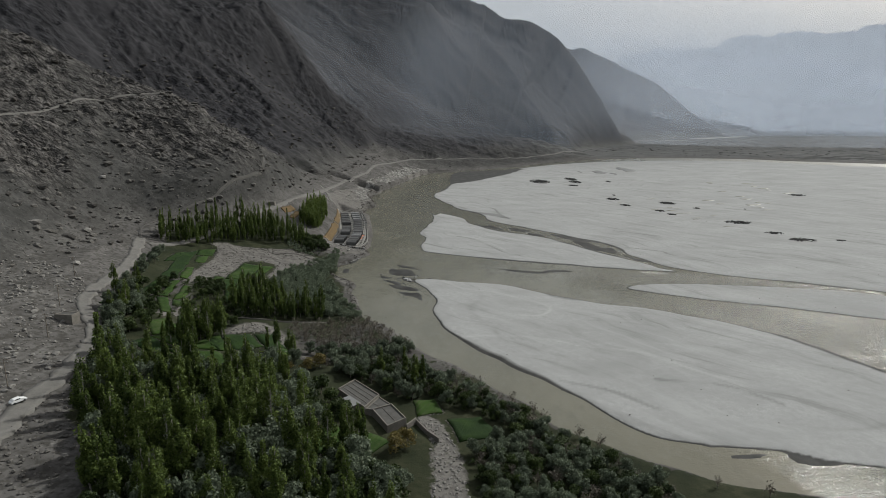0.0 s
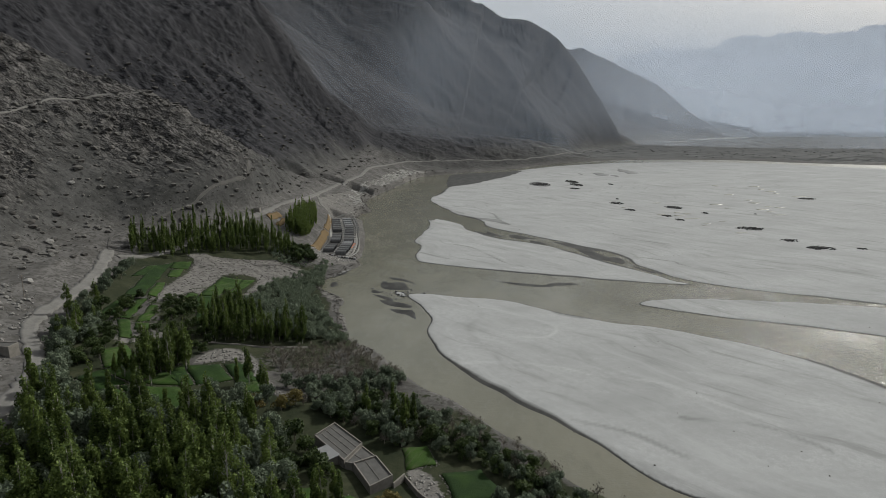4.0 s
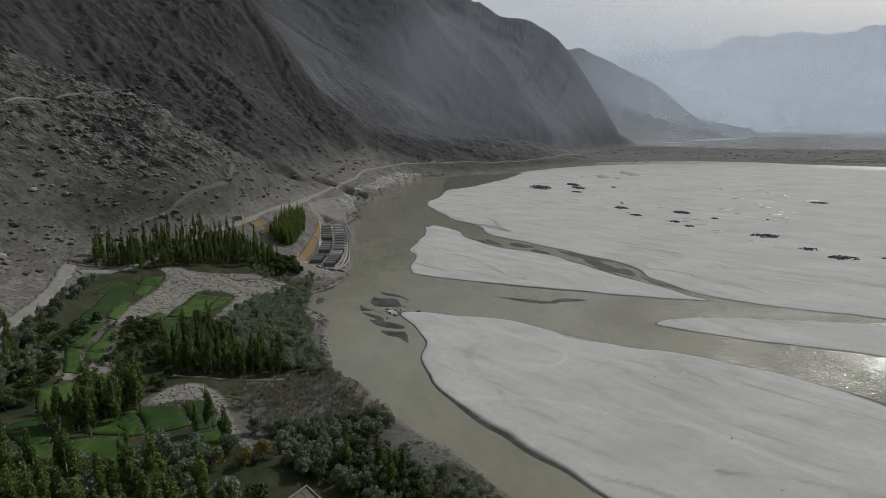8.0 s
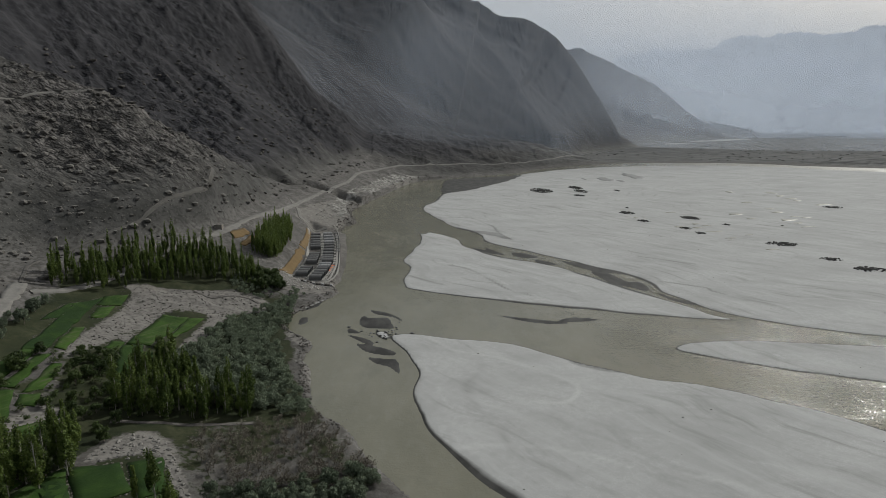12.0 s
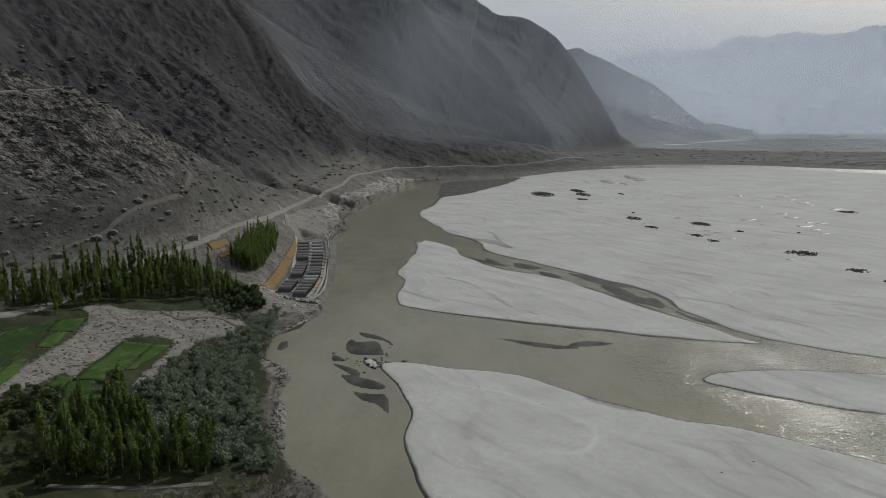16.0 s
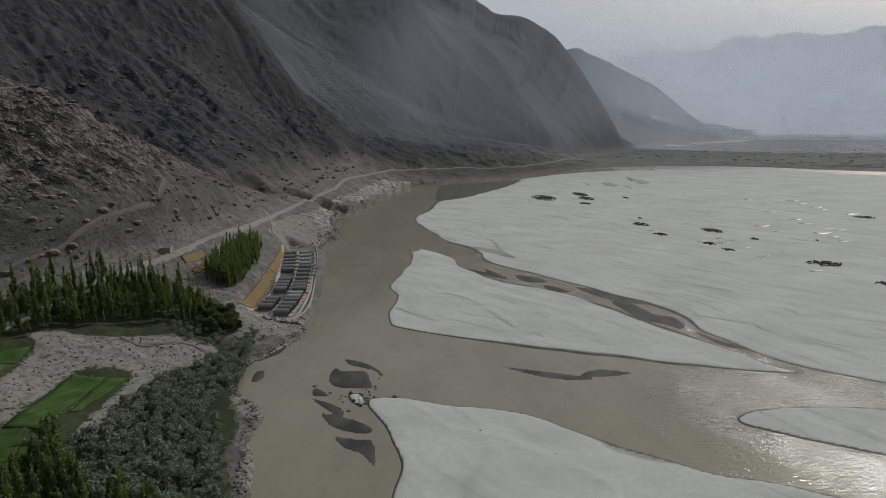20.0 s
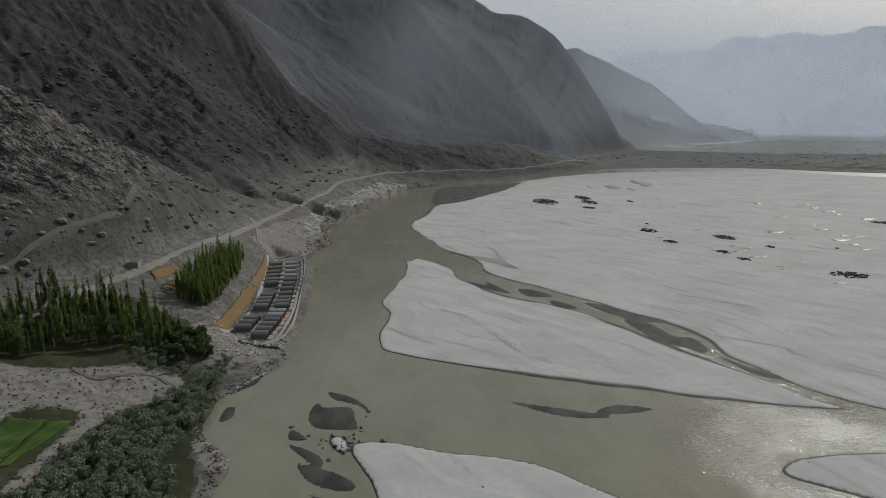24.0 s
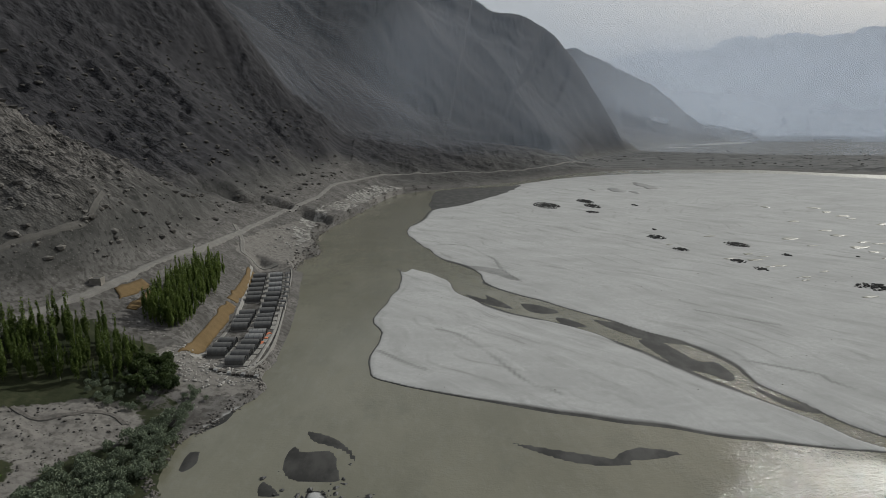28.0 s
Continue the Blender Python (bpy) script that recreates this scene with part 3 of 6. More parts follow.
def terrain(x, y):
    """Height, and masks of dry sand, slope rock, and the distance in from the bank, of plan points (numpy arrays)."""
    x, y = np.asarray(x, float), np.asarray(y, float)
    wob = 2.4 * (grain(x / 16, y / 16, 3) - 0.5)
    bank, _, side, _ = nearest(x, y, BANK_LINE)
    u = bank * side + wob * 1.6
    foot, s, fside, _ = nearest(x, y, FOOT_LINE)
    v = -foot * fside                                         # towards the river: positive
    near_road = np.minimum.reduce([nearest(x, y, r)[0] for r in (ROAD_VALLEY, ROAD_CLIMB, ROAD_CAMP, ROAD_OLD)])
    # the oasis and the terraces between river and foot
    zf = np.interp(y, [-400, 450, 774, 950, 1074, 1250, 1380, 1480, 1570, 1630, 1668, 2100], [32, 31, 25, 27, 34, 58, 76, 78, 56, 30, 5, 4])
    open_flat = step(250, 470, x) * step(1400, 1500, y)           # the moraine ends where the flats begin
    zf = zf * (1 - open_flat) + 4 * open_flat
    share = np.clip(u, 0, None) / (np.clip(u, 0, None) + np.clip(v, 0, None) + 1e-6)
    lip = np.interp(y, [0, 430, 460, 600, 640, 820, 1080, 1150, 1300], [1.6, 1.8, 3.0, 3.0, 5, 8, 6, 1.5, 1.0])
    land = lip * step(-0.5, np.interp(y, [0, 300, 440, 600, 800, 1080], [3.0, 2.4, 1.8, 2.0, 4.0, 5.0]), u) - 0.4 + np.clip(zf - lip, 0, None) * share ** np.interp(y, [0, 950, 1150], [1.6, 1.6, 1.15])
    land += (fractal(x / 26, y / 26, 4, 11) - 0.5) * np.interp(y, [0, 1100, 1600], [2.6, 2.6, 0.3]) * step(0, 20, u) * (0.2 + 0.8 * step(3, 12, near_road))
    land += (fractal(x / 48, y / 48, 5, 14, True) - 0.6) * 15 * step(980, 1180, y) * step(8, 70, u) * np.clip((zf - 8) / 34, 0, 1) * (0.3 + 0.7 * step(3, 14, near_road))   # hummocky moraine
    fallow = step(-160, -140, x) * (1 - step(-86, -74, x)) * step(384, 396, y) * (1 - step(430, 444, y))
    land += fallow * (fractal(x / 13, y / 10, 3, 17, True) - 0.6) * 2.4
    # slopes above the foot
    up = np.clip(-v, 0, None)
    rise = np.interp(y, [0, 300, 400, 520, 640, 740, 860, 1000, 1300, 1500, 2000, 2250, 2700], [0.42, 0.50, 0.56, 0.56, 0.42, 0.42, 0.50, 0.66, 0.74, 0.84, 0.84, 0.35, 0.2])
    toe = step(0, 60, up)
    hill = zf + rise * up * (0.35 + 0.65 * toe) + 0.3 * np.clip(up - 240, 0, None) * step(640, 760, y) * (1 - step(1000, 1300, y))
    for behind, before, crest in NEAR_SPURS + FAR_SPURS:
        dd, _, way, cz = nearest(x, y, crest)
        flank = np.where(way > 0, behind, before)
        dd = dd * (0.92 + 0.16 * fractal(x / 110, y / 110, 3, 81))
        tent = cz - flank * np.sqrt(dd * dd + 15.0 ** 2) + flank * 15
        tent = zf + (tent - zf) * step(0, 30, up)
        soft = np.interp(y, [620, 760, 1300, 1550], [6, 30, 30, 90])
        hill = np.maximum(hill, tent) + np.clip(soft - abs(hill - tent), 0, None) ** 2 / (4 * soft) * step(0, 60, up)
    high = np.clip(hill - zf, 0, None)
    outcrop = step(np.interp(y, [0, 640, 760], [0.30, 0.30, 0.42]), 0.55, fractal(x / 85 + 0.3 * y / 85, y / 85 - hill / 60, 4, 71)) * np.clip((high - np.interp(y, [0, 360, 480, 640, 720, 900], [4, 8, 24, 24, 20, 14])) / 24, 0, 1) * np.interp(y, [0, 1250, 1500], [1, 1, 0.35])
    across, along = 0.5 * x + 0.87 * y, 0.87 * x - 0.5 * y      # the ribs run down the valley side
    bent = bent_at(x, y)
    smooth = 0.12 + 0.88 * step(3, 16, near_road)              # the roads are cut and filled
    lift = np.clip(high / 60, 0, 1) * np.interp(y, [0, 600, 900, 1350, 1600, 3000], [6, 8, 22, 22, 15, 40])
    rough = (fractal(across / 130 + 0.6 * bent, along / 600, 5, 22, True) - 0.62) * lift
    bare = (0.18 + 0.82 * outcrop) * np.clip(high / 18, 0, 1)
    mid, far = step(620, 760, y), step(1300, 1600, y)
    for share_, wide, tall, seed in ((1 - mid, 12, 7.5, 34), (mid * (1 - far), 25, 13, 44), (far, 30, 13, 54)):
        on = share_ > 0
        if not on.any():
            continue
        q, p, px, py = across[on] / wide + (1.3 if wide < 28 else 0.5) * bent[on], along[on] / wide, x[on] / wide, (y[on] + hill[on] * 0.7) / wide
        rib = fractal(q, p / 4.2, 4, seed, True) - 0.6 if wide < 28 else 1.6 * (fractal(q * 1.6, p / 3, 5, seed) - 0.5)
        lump = fractal(px * 1.3, py * 1.3, 4, seed + 5, True) - 0.6
        knob = np.clip(fractal(px * 2.6, py * 2.6, 2, seed + 7) - 0.56, 0, None) * 4
        rough[on] += share_[on] * tall * ((rib * 1.0 + lump * 0.8) * bare[on] + knob * 0.16 * (0.3 + outcrop[on]) * np.clip(high[on] / 12, 0, 1))
    hill = hill + smooth * (rough + (fractal(x / 9, y / 9, 2, 41) - 0.5) * np.clip(high / 12, 0, 1) * 1.4)
    hill -= 1.5 * (1 - toe) * step(0, 15, up)
    ground = np.where(up > 0, hill, land)
    dig, _, _, _ = nearest(x, y, RAVINE)
    ground = ground - 13 * (1 - step(2, 17, dig + 3 * wob)) * step(2, 12, ground) * (0.25 + 0.75 * step(2, 7, near_road))      # a side stream's ravine under the road
    bluff = step(650, 700, y) * (1 - step(1060, 1110, y)) * (1 - step(60, 90, u)) * step(6, 16, u)
    ground = ground + bluff * (fractal(x / 26 + 0.5 * bent_at(x, y), y / 15, 4, 97, True) - 0.6) * 5 * (0.2 + 0.8 * step(4, 12, near_road))
    pad = step(-6, 3, local(x, y, CAMP_PAD, 10, -10.0))        # the levelled camp ground
    ground = ground * (1 - pad) + 3.2 * pad
    ground = np.where(u > -6, ground, -1.2)
    # the sands
    dune = 0.25 * fractal(x / 60, y / 40, 3, 51) + 0.1 * fractal(x / 9, y / 16, 2, 55)
    shore = 0.07 + 0.26 * step(0.22, 0.5, grain(x / 60, y / 60, 57))
    sand, inset = np.full(x.shape, -1.2), np.zeros(x.shape)
    for outline in (PLAIN_LINE, UPPER_LINE, LOWER_LINE):
        d = local(x, y, outline, 40, -40.0) + wob
        inset = np.maximum(inset, d)
        sand = np.maximum(sand, np.where(d > 0, np.minimum(shore * d, 0.42) + (dune - 0.1) * step(2, 14, d) + 0.35 * step(6, 60, d), shore * d))
    for outline in ISLANDS:
        d = local(x, y, rounded(outline), 20, -20.0) + wob * 0.5
        sand = np.maximum(sand, np.where(d > 0, np.minimum(0.3 * d, 0.36), 0.2 * d))
    wet = local(x, y, rounded(WET_POINT), 30, -30.0) + 2 * wob
    sand = np.where(wet > 0, np.clip(0.03 * wet, 0.02, 0.08), sand)
    for outline in DAMP_SKIRTS:
        d = local(x, y, rounded(outline), 12, -12.0) + wob
        k = step(-2.5, 2.5, d) * step(-0.5, -0.1, sand)
        sand = sand * (1 - k) + np.maximum(np.minimum(sand, 0.22), 0.12) * k
    for outline in TIP_SHOALS + RIVER_SHOALS + CREEK_SHOALS:
        d = local(x, y, rounded(outline), 12, -12.0) + wob * 0.4
        sand = np.maximum(sand, np.where(d > 0, np.minimum(0.05 * d, 0.08), 0.2 * d))
    sand = np.clip(sand, -1.2, None)
    for cx, cy, rx, ry in ((1290, 2780, 420, 90), (2100, 3150, 500, 60), (1000, 2440, 120, 40)):   # far pools on the flats
        pool = ((x - cx) * 0.8 + (y - cy) * 0.6, -(x - cx) * 0.6 + (y - cy) * 0.8) if cx < 1500 else (x - cx, y - cy)
        pool = (pool[0] / rx) ** 2 + (pool[1] / ry) ** 2
        ground = np.where((pool < 1) & (up <= 0), np.minimum(ground, 3 * (pool - 0.8)), ground)
    z = np.maximum(ground, sand)
    chalk = step(3, 6, u) * (1 - step(np.interp(y, [700, 860, 1000], [12, 20, 26]), np.interp(y, [700, 860, 1000], [22, 30, 36]), u)) * step(640, 700, y) * (1 - step(1075, 1110, y)) * step(0.3, 0.5, grain(x / 22, y / 22, 91) + np.interp(y, [640, 900, 1000], [-0.05, 0.12, 0.25])) * step(8, 14, dig)
    return z, (sand > ground).astype(float), np.clip(high / 14, 0, 1) * (up > 0), u, outcrop * (up > 0), inset, chalk

# ---- ground, water ----
def mesh_of(name, verts, faces, material, smooth=False):
    me = bpy.data.meshes.new(name)
    me.from_pydata(verts, [], faces)
    me.materials.append(material)
    if smooth:
        me.polygons.foreach_set("use_smooth", [True] * len(me.polygons))
    me.update()
    return me


def spread(stops):
    """Grid lines from (place, spacing) stops, the spacing changing evenly between them."""
    out = [stops[0][0]]
    while out[-1] < stops[-1][0]:
        out.append(out[-1] + float(np.interp(out[-1], [s[0] for s in stops], [s[1] for s in stops])))
    return np.array(out)


OASIS = [(0, 60), (-60, 60), (-85, 128), (-95, 158), (-108, 167), (-113, 186), (-131, 228), (-140, 250), (-150, 285), (-158, 320), (-165, 372), (-172, 402), (-160, 428), (-139, 452),
         (-118, 474), (-92, 468), (-86, 446), (-70, 432), (-62, 400), (-52, 340), (-45, 318), (-28, 286), (-8, 255), (14, 228), (40, 190), (60, 168), (110, 146), (240, 112), (240, 40)]
PALE = [
    [(-147, 403), (-135, 411), (-117, 416), (-89, 430), (-79, 414), (-94, 393), (-95, 340), (-101, 350), (-102, 388), (-112, 391), (-121, 384), (-119, 347), (-125, 346), (-127, 326), (-135, 326), (-137, 367), (-140, 397)],
    [(-121, 278), (-117, 284), (-108, 282), (-112, 272)],
    [(-92, 254), (-88, 274), (-76, 274), (-60, 246), (-52, 236), (-64, 244), (-76, 264)],
    [(-10, 192), (-3, 190), (3, 172), (4, 140), (2, 100), (-8, 100), (-6, 150), (-6, 175)],
    [(-124, 262), (-116, 280), (-106, 284), (-112, 268)],
]
PALE_TERRACES = [
    [(-90, 458), (-70, 440), (-48, 452), (-50, 474), (-84, 476)],
    [(-70, 640), (-104, 630), (-104, 720), (-86, 800), (-56, 900), (0, 1066), (-14, 1072), (-66, 920), (-78, 820), (-76, 740), (-66, 700)],
    [(-64, 384), (-55, 380), (-50, 368), (-53, 366), (-60, 374)],
    [(-50, 352), (-46, 350), (-43, 328), (-46, 328)],
]

DRY = [[(-74, 282), (-48, 292), (-28, 292), (-8, 262), (14, 228), (34, 196), (40, 184), (26, 196), (6, 214), (-14, 236), (-26, 240), (-46, 236), (-60, 246)], [(-98, 446), (-86, 448), (-70, 436), (-66, 420), (-84, 430)],
       [(-139, 280), (-139, 318), (-128, 322), (-117, 292), (-121, 268), (-130, 262)]]


def build_ground():
    xs = spread([(-4200, 160), (-1500, 40), (-760, 5), (-430, 2.2), (-300, 1.7), (-110, 1.8), (-90, 1.4), (180, 1.4), (330, 2.0), (480, 5), (1200, 14), (2300, 30), (4600, 160)])
    ys = spread([(-1500, 160), (-200, 40), (70, 4), (120, 1.6), (480, 1.6), (640, 2), (900, 3), (1500, 5.5), (2200, 11), (3400, 16), (4100, 25), (4750, 60)])
    gx, gy = np.meshgrid(xs, ys)
    z, sand, rock, u, outcrop, inset, chalk = terrain(gx.ravel(), gy.ravel())
    n, m = len(ys), len(xs)
    me = bpy.data.meshes.new("ground")
    me.vertices.add(n * m)
    me.vertices.foreach_set("co", np.stack([gx.ravel(), gy.ravel(), z], 1).astype(np.float32).ravel())
    k = np.arange(n * m).reshape(n, m)
    quads = np.stack([k[:-1, :-1], k[:-1, 1:], k[1:, 1:], k[1:, :-1]], -1).reshape(-1, 4)
    me.loops.add(quads.size)
    me.loops.foreach_set("vertex_index", quads.ravel().astype(np.int32))
    me.polygons.add(len(quads))
    me.polygons.foreach_set("loop_start", np.arange(0, quads.size, 4, dtype=np.int32))
    me.polygons.foreach_set("use_smooth", np.ones(len(quads), bool))
    me.update(calc_edges=True)
    me.materials.append(GROUND)
    px, py = gx.ravel(), gy.ravel()
    lush = step(-5, 5, local(px, py, OASIS, 12, -12.0)) * (1 - sand)
    pale = np.zeros(len(px))
    for outline in PALE + PALE_TERRACES:
        pale = np.maximum(pale, step(-4, 3, local(px, py, rounded(outline), 10, -10.0)))
    lush *= 1 - 0.85 * pale
    for outline in DRY:
        lush *= 1 - 0.5 * step(-4, 4, local(px, py, rounded(outline), 10, -10.0))
    flats = step(150, 420, px) * step(1120, 1330, py) * step(0, 60, u) * (1 - np.clip(rock * 1.5, 0, 1)) * (1 - sand)
    moraine = step(1080, 1180, py) * (1 - step(250, 480, px)) * step(4, 30, u) * (1 - sand)
    rock, outcrop = np.maximum(rock, moraine), np.maximum(outcrop, 0.5 * moraine * fractal(px / 30, py / 30, 3, 95))
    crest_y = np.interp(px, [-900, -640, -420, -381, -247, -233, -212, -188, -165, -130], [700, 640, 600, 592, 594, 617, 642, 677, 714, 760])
    # where the rock colour is darkened for cloud shadow, behind the near crest
    clouded_rock = step(-6, 16, py - crest_y + 30 * (fractal(px / 40, py / 40, 3, 63) - 0.5)) * step(14, 50, z - 20 + 26 * step(1040, 1240, py) + 30 * (fractal(px / 60, py / 60, 3, 64) - 0.5))
    scar = np.zeros(len(px))
    drift = 5 * (fractal(px / 40, py / 40, 2, 58) - 0.5)
    for line, way in [(k, 1) for k in PALE_SCARS] + [(k, -1) for k in DARK_SCARS]:
        xs_, ys_ = [p[0] for p in line], [p[1] for p in line]
        near = (px > min(xs_) - 14) & (px < max(xs_) + 14) & (py > min(ys_) - 14) & (py < max(ys_) + 14)
        d = nearest(px[near] + drift[near], py[near] + drift[near], rounded(line, False, 6))[0]
        scar[near] += way * (1 - step(0.4, 1.7, d)) * (0.1 + 0.8 * grain(px[near] / 14, py[near] / 14, 59))
    for name, value in (("scar", scar), ("chalk", chalk), ("clouded_rock", clouded_rock), ("outcrop", outcrop), ("inset", inset), ("sand", sand), ("rock", rock), ("lush", lush), ("flats", flats), ("pale", pale)):
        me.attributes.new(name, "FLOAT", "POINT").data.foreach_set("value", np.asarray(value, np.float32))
    return tagged(new("ground", me), "grey valley ground of silt flats, stony terraces and bare rock slopes", "ground", kind="structure")


build_ground()
water = new("water", mesh_of("water", [(-400, -1400, 0), (4500, -1400, 0), (4500, 4700, 0), (-400, 4700, 0)], [(0, 1, 2, 3)], WATER))
tagged(water, "grey-brown silty braided river water between sandbanks", "river", kind="structure")

# ---- far range and haze sheets ----
def far_range():
    """The snowy range that closes the valley, drowned in dust."""
    crest = [(-1200, 480), (1035, 470), (1449, 500), (1700, 560), (1776, 590), (1861, 580), (2033, 575), (2200, 600), (2320, 672), (2695, 694), (2847, 724), (3032, 697), (3396, 760), (4400, 800)]
    xs = np.linspace(-1200, 4400, 420)
    top = np.interp(xs, [c[0] for c in crest], [c[1] for c in crest]) + 56 * (fractal(xs / 130, xs * 0 + 3.3, 4, 77, True) - 0.6)
    verts, faces, rows = [], [], 26
    for r in range(rows):
        k = r / (rows - 1)
        for i, x in enumerate(xs):
            rough = 60 * (float(fractal(np.array(x / 120), np.array(k * 5.0), 4, 78, True)) - 0.5) * k * (1 - k) * 3
            verts.append((float(x), 4560 + 160 * k + rough, -5 + (float(top[i]) + 5) * k))
    n = len(xs)
    for r in range(rows - 1):
        for i in range(n - 1):
            faces.append((r * n + i, r * n + i + 1, (r + 1) * n + i + 1, (r + 1) * n + i))
    m, nt, bsdf, _ = nodes_of("far_rock_and_snow")
    pos = place_of(nt)
    xyz = nt.nodes.new("ShaderNodeSeparateXYZ")
    nt.links.new(pos, xyz.inputs[0])
    snow = calc(nt, "MULTIPLY", ramp(nt, calc(nt, "MULTIPLY", xyz.outputs["Z"], 0.001), (0.42, 0.0), (0.62, 1.0)), ramp(nt, noise_at(nt, pos, 0.012, 6.0), (0.4, 0.0), (0.55, 1.0)))
    nt.links.new(blend(nt, snow, (0.22, 0.225, 0.24), (0.7, 0.72, 0.75)), bsdf.inputs["Base Color"])
    bsdf.inputs["Roughness"].default_value = 0.9
    return tagged(new("backdrop", mesh_of("backdrop", verts, faces, m, True)), "distant snow-streaked mountain range behind pale dust", "mountains", kind="structure")


def haze_sheet_material(name, thick, low, top, patchy, tint, seed, lifted):
    """Haze and dust put into a see-through sheet: denser towards the valley floor, in patches."""
    m, nt, bsdf, out = nodes_of(name)
    nt.nodes.remove(bsdf)
    pos = place_of(nt)
    xyz = nt.nodes.new("ShaderNodeSeparateXYZ")
    nt.links.new(pos, xyz.inputs[0])
    fall = nt.nodes.new("ShaderNodeMapRange")
    fall.inputs["From Min"].default_value, fall.inputs["From Max"].default_value = low, top
    fall.inputs["To Min"].default_value, fall.inputs["To Max"].default_value = 1.0, 0.0
    fall.interpolation_type = "SMOOTHSTEP"
    nt.links.new(xyz.outputs["Z"], fall.inputs["Value"])
    shift = nt.nodes.new("ShaderNodeMapping")
    shift.inputs["Location"].default_value, shift.inputs["Scale"].default_value = (seed, seed * 2.0, seed * 3.0), (0.8, 0.8, 1.5)
    nt.links.new(pos, shift.inputs["Vector"])
    drift = ramp(nt, noise_at(nt, shift.outputs[0], 0.0035, 4.0, 0.5), (0.32, 1.0 - patchy), (0.68, 1.0))
    alpha = calc(nt, "MULTIPLY", calc(nt, "MULTIPLY", fall.outputs[0], drift), mask(nt, "edge"))
    if lifted:                                                # fades out below, so no line shows on the ground
        rise = nt.nodes.new("ShaderNodeMapRange")
        rise.inputs["From Min"].default_value, rise.inputs["From Max"].default_value = lifted
        rise.interpolation_type = "SMOOTHSTEP"
        nt.links.new(xyz.outputs["Z"], rise.inputs["Value"])
        alpha = calc(nt, "MULTIPLY", alpha, rise.outputs[0])
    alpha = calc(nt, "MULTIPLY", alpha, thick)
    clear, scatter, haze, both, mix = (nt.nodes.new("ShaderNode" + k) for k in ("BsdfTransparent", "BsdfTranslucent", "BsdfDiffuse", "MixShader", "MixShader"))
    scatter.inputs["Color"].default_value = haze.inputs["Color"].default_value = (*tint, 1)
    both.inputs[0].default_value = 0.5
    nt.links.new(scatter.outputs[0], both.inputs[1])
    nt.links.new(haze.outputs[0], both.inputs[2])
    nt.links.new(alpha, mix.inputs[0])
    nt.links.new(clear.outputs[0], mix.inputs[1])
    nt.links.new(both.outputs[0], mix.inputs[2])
    nt.links.new(mix.outputs[0], out.inputs["Surface"])
    return m


def haze_veil(line, top, thick, low, patchy, tint, seed, wavy=30, lifted=None):
    """An upright sheet standing in for haze and dust along plan points, gently waved, fading out at its ends."""
    stops = np.linspace(0, 1, len(line))
    verts, faces, edge, n, rows = [], [], [], 60, 10
    for r in range(rows):
        for i in range(n):
            u = i / (n - 1)
            wave = wavy * math.sin(u * 9 + seed) + wavy * 0.4 * math.sin(r * 0.9 + u * 17)
            verts.append((float(np.interp(u, stops, [p[0] for p in line])), float(np.interp(u, stops, [p[1] for p in line])) + wave, -2 + (top + 2) * r / (rows - 1)))
            edge.append(float(step(0, 0.18, min(u, 1 - u))))
    for r in range(rows - 1):
        for i in range(n - 1):
            faces.append((r * n + i, r * n + i + 1, (r + 1) * n + i + 1, (r + 1) * n + i))
    me = mesh_of("dust_haze", verts, faces, haze_sheet_material("dust", thick, low, top, patchy, tint, seed, lifted), True)
    me.attributes.new("edge", "FLOAT", "POINT").data.foreach_set("value", edge)
    return tagged(new("dust_haze", me), "see-through blue-grey sheet standing in for haze and dust over the valley", "dust", kind="stuff")


far_range()
# blue-grey colour of the aerial haze, carried by sheets between the ridges
HAZE_TINT = (0.68, 0.745, 0.85)
haze_veil([(-900, 3900), (4900, 3900)], 1200, 0.86, 300, 0.14, HAZE_TINT, 1.0, 4)
haze_veil([(-100, 3420), (4300, 3350)], 620, 0.42, 60, 0.5, HAZE_TINT, 2.0, 4)
haze_veil([(-300, 3040), (3600, 2980)], 600, 0.46, 40, 0.6, HAZE_TINT, 3.3, 4)
haze_veil([(-500, 2420), (461, 2300), (1100, 1950), (1900, 1900)], 640, 0.26, 40, 0.6, HAZE_TINT, 4.1, 4)
haze_veil([(-460, 1350), (-150, 1300), (20, 1330), (300, 1440), (560, 1530), (1000, 1540)], 640, 0.13, 60, 0.6, HAZE_TINT, 5.7, 2, (20, 160))
haze_veil([(-120, 1330), (100, 1390), (400, 1490), (700, 1560), (1500, 1700)], 640, 0.26, 60, 0.4, HAZE_TINT, 6.9, 2, (0, 120))

haze_veil([(60, 1450), (140, 1500), (220, 1560), (330, 1625), (430, 1655)], 110, 0.26, 25, 0.5, HAZE_TINT, 7.7, 2)

# ---- helpers for things ----
def height(x, y):
    return terrain(np.atleast_1d(np.asarray(x, float)), np.atleast_1d(np.asarray(y, float)))[0]


def part(name, mesh, parent, label="", m=None):
    ob = new(name, mesh)
    ob.parent = parent
    if m is not None:
        ob.matrix_local = m
    return tagged(ob, label)


def root(name, m, label, category, group=""):
    ob = new(name)
    ob.empty_display_size = 0.5
    ob.matrix_world = m
    return tagged(ob, label, category, group)


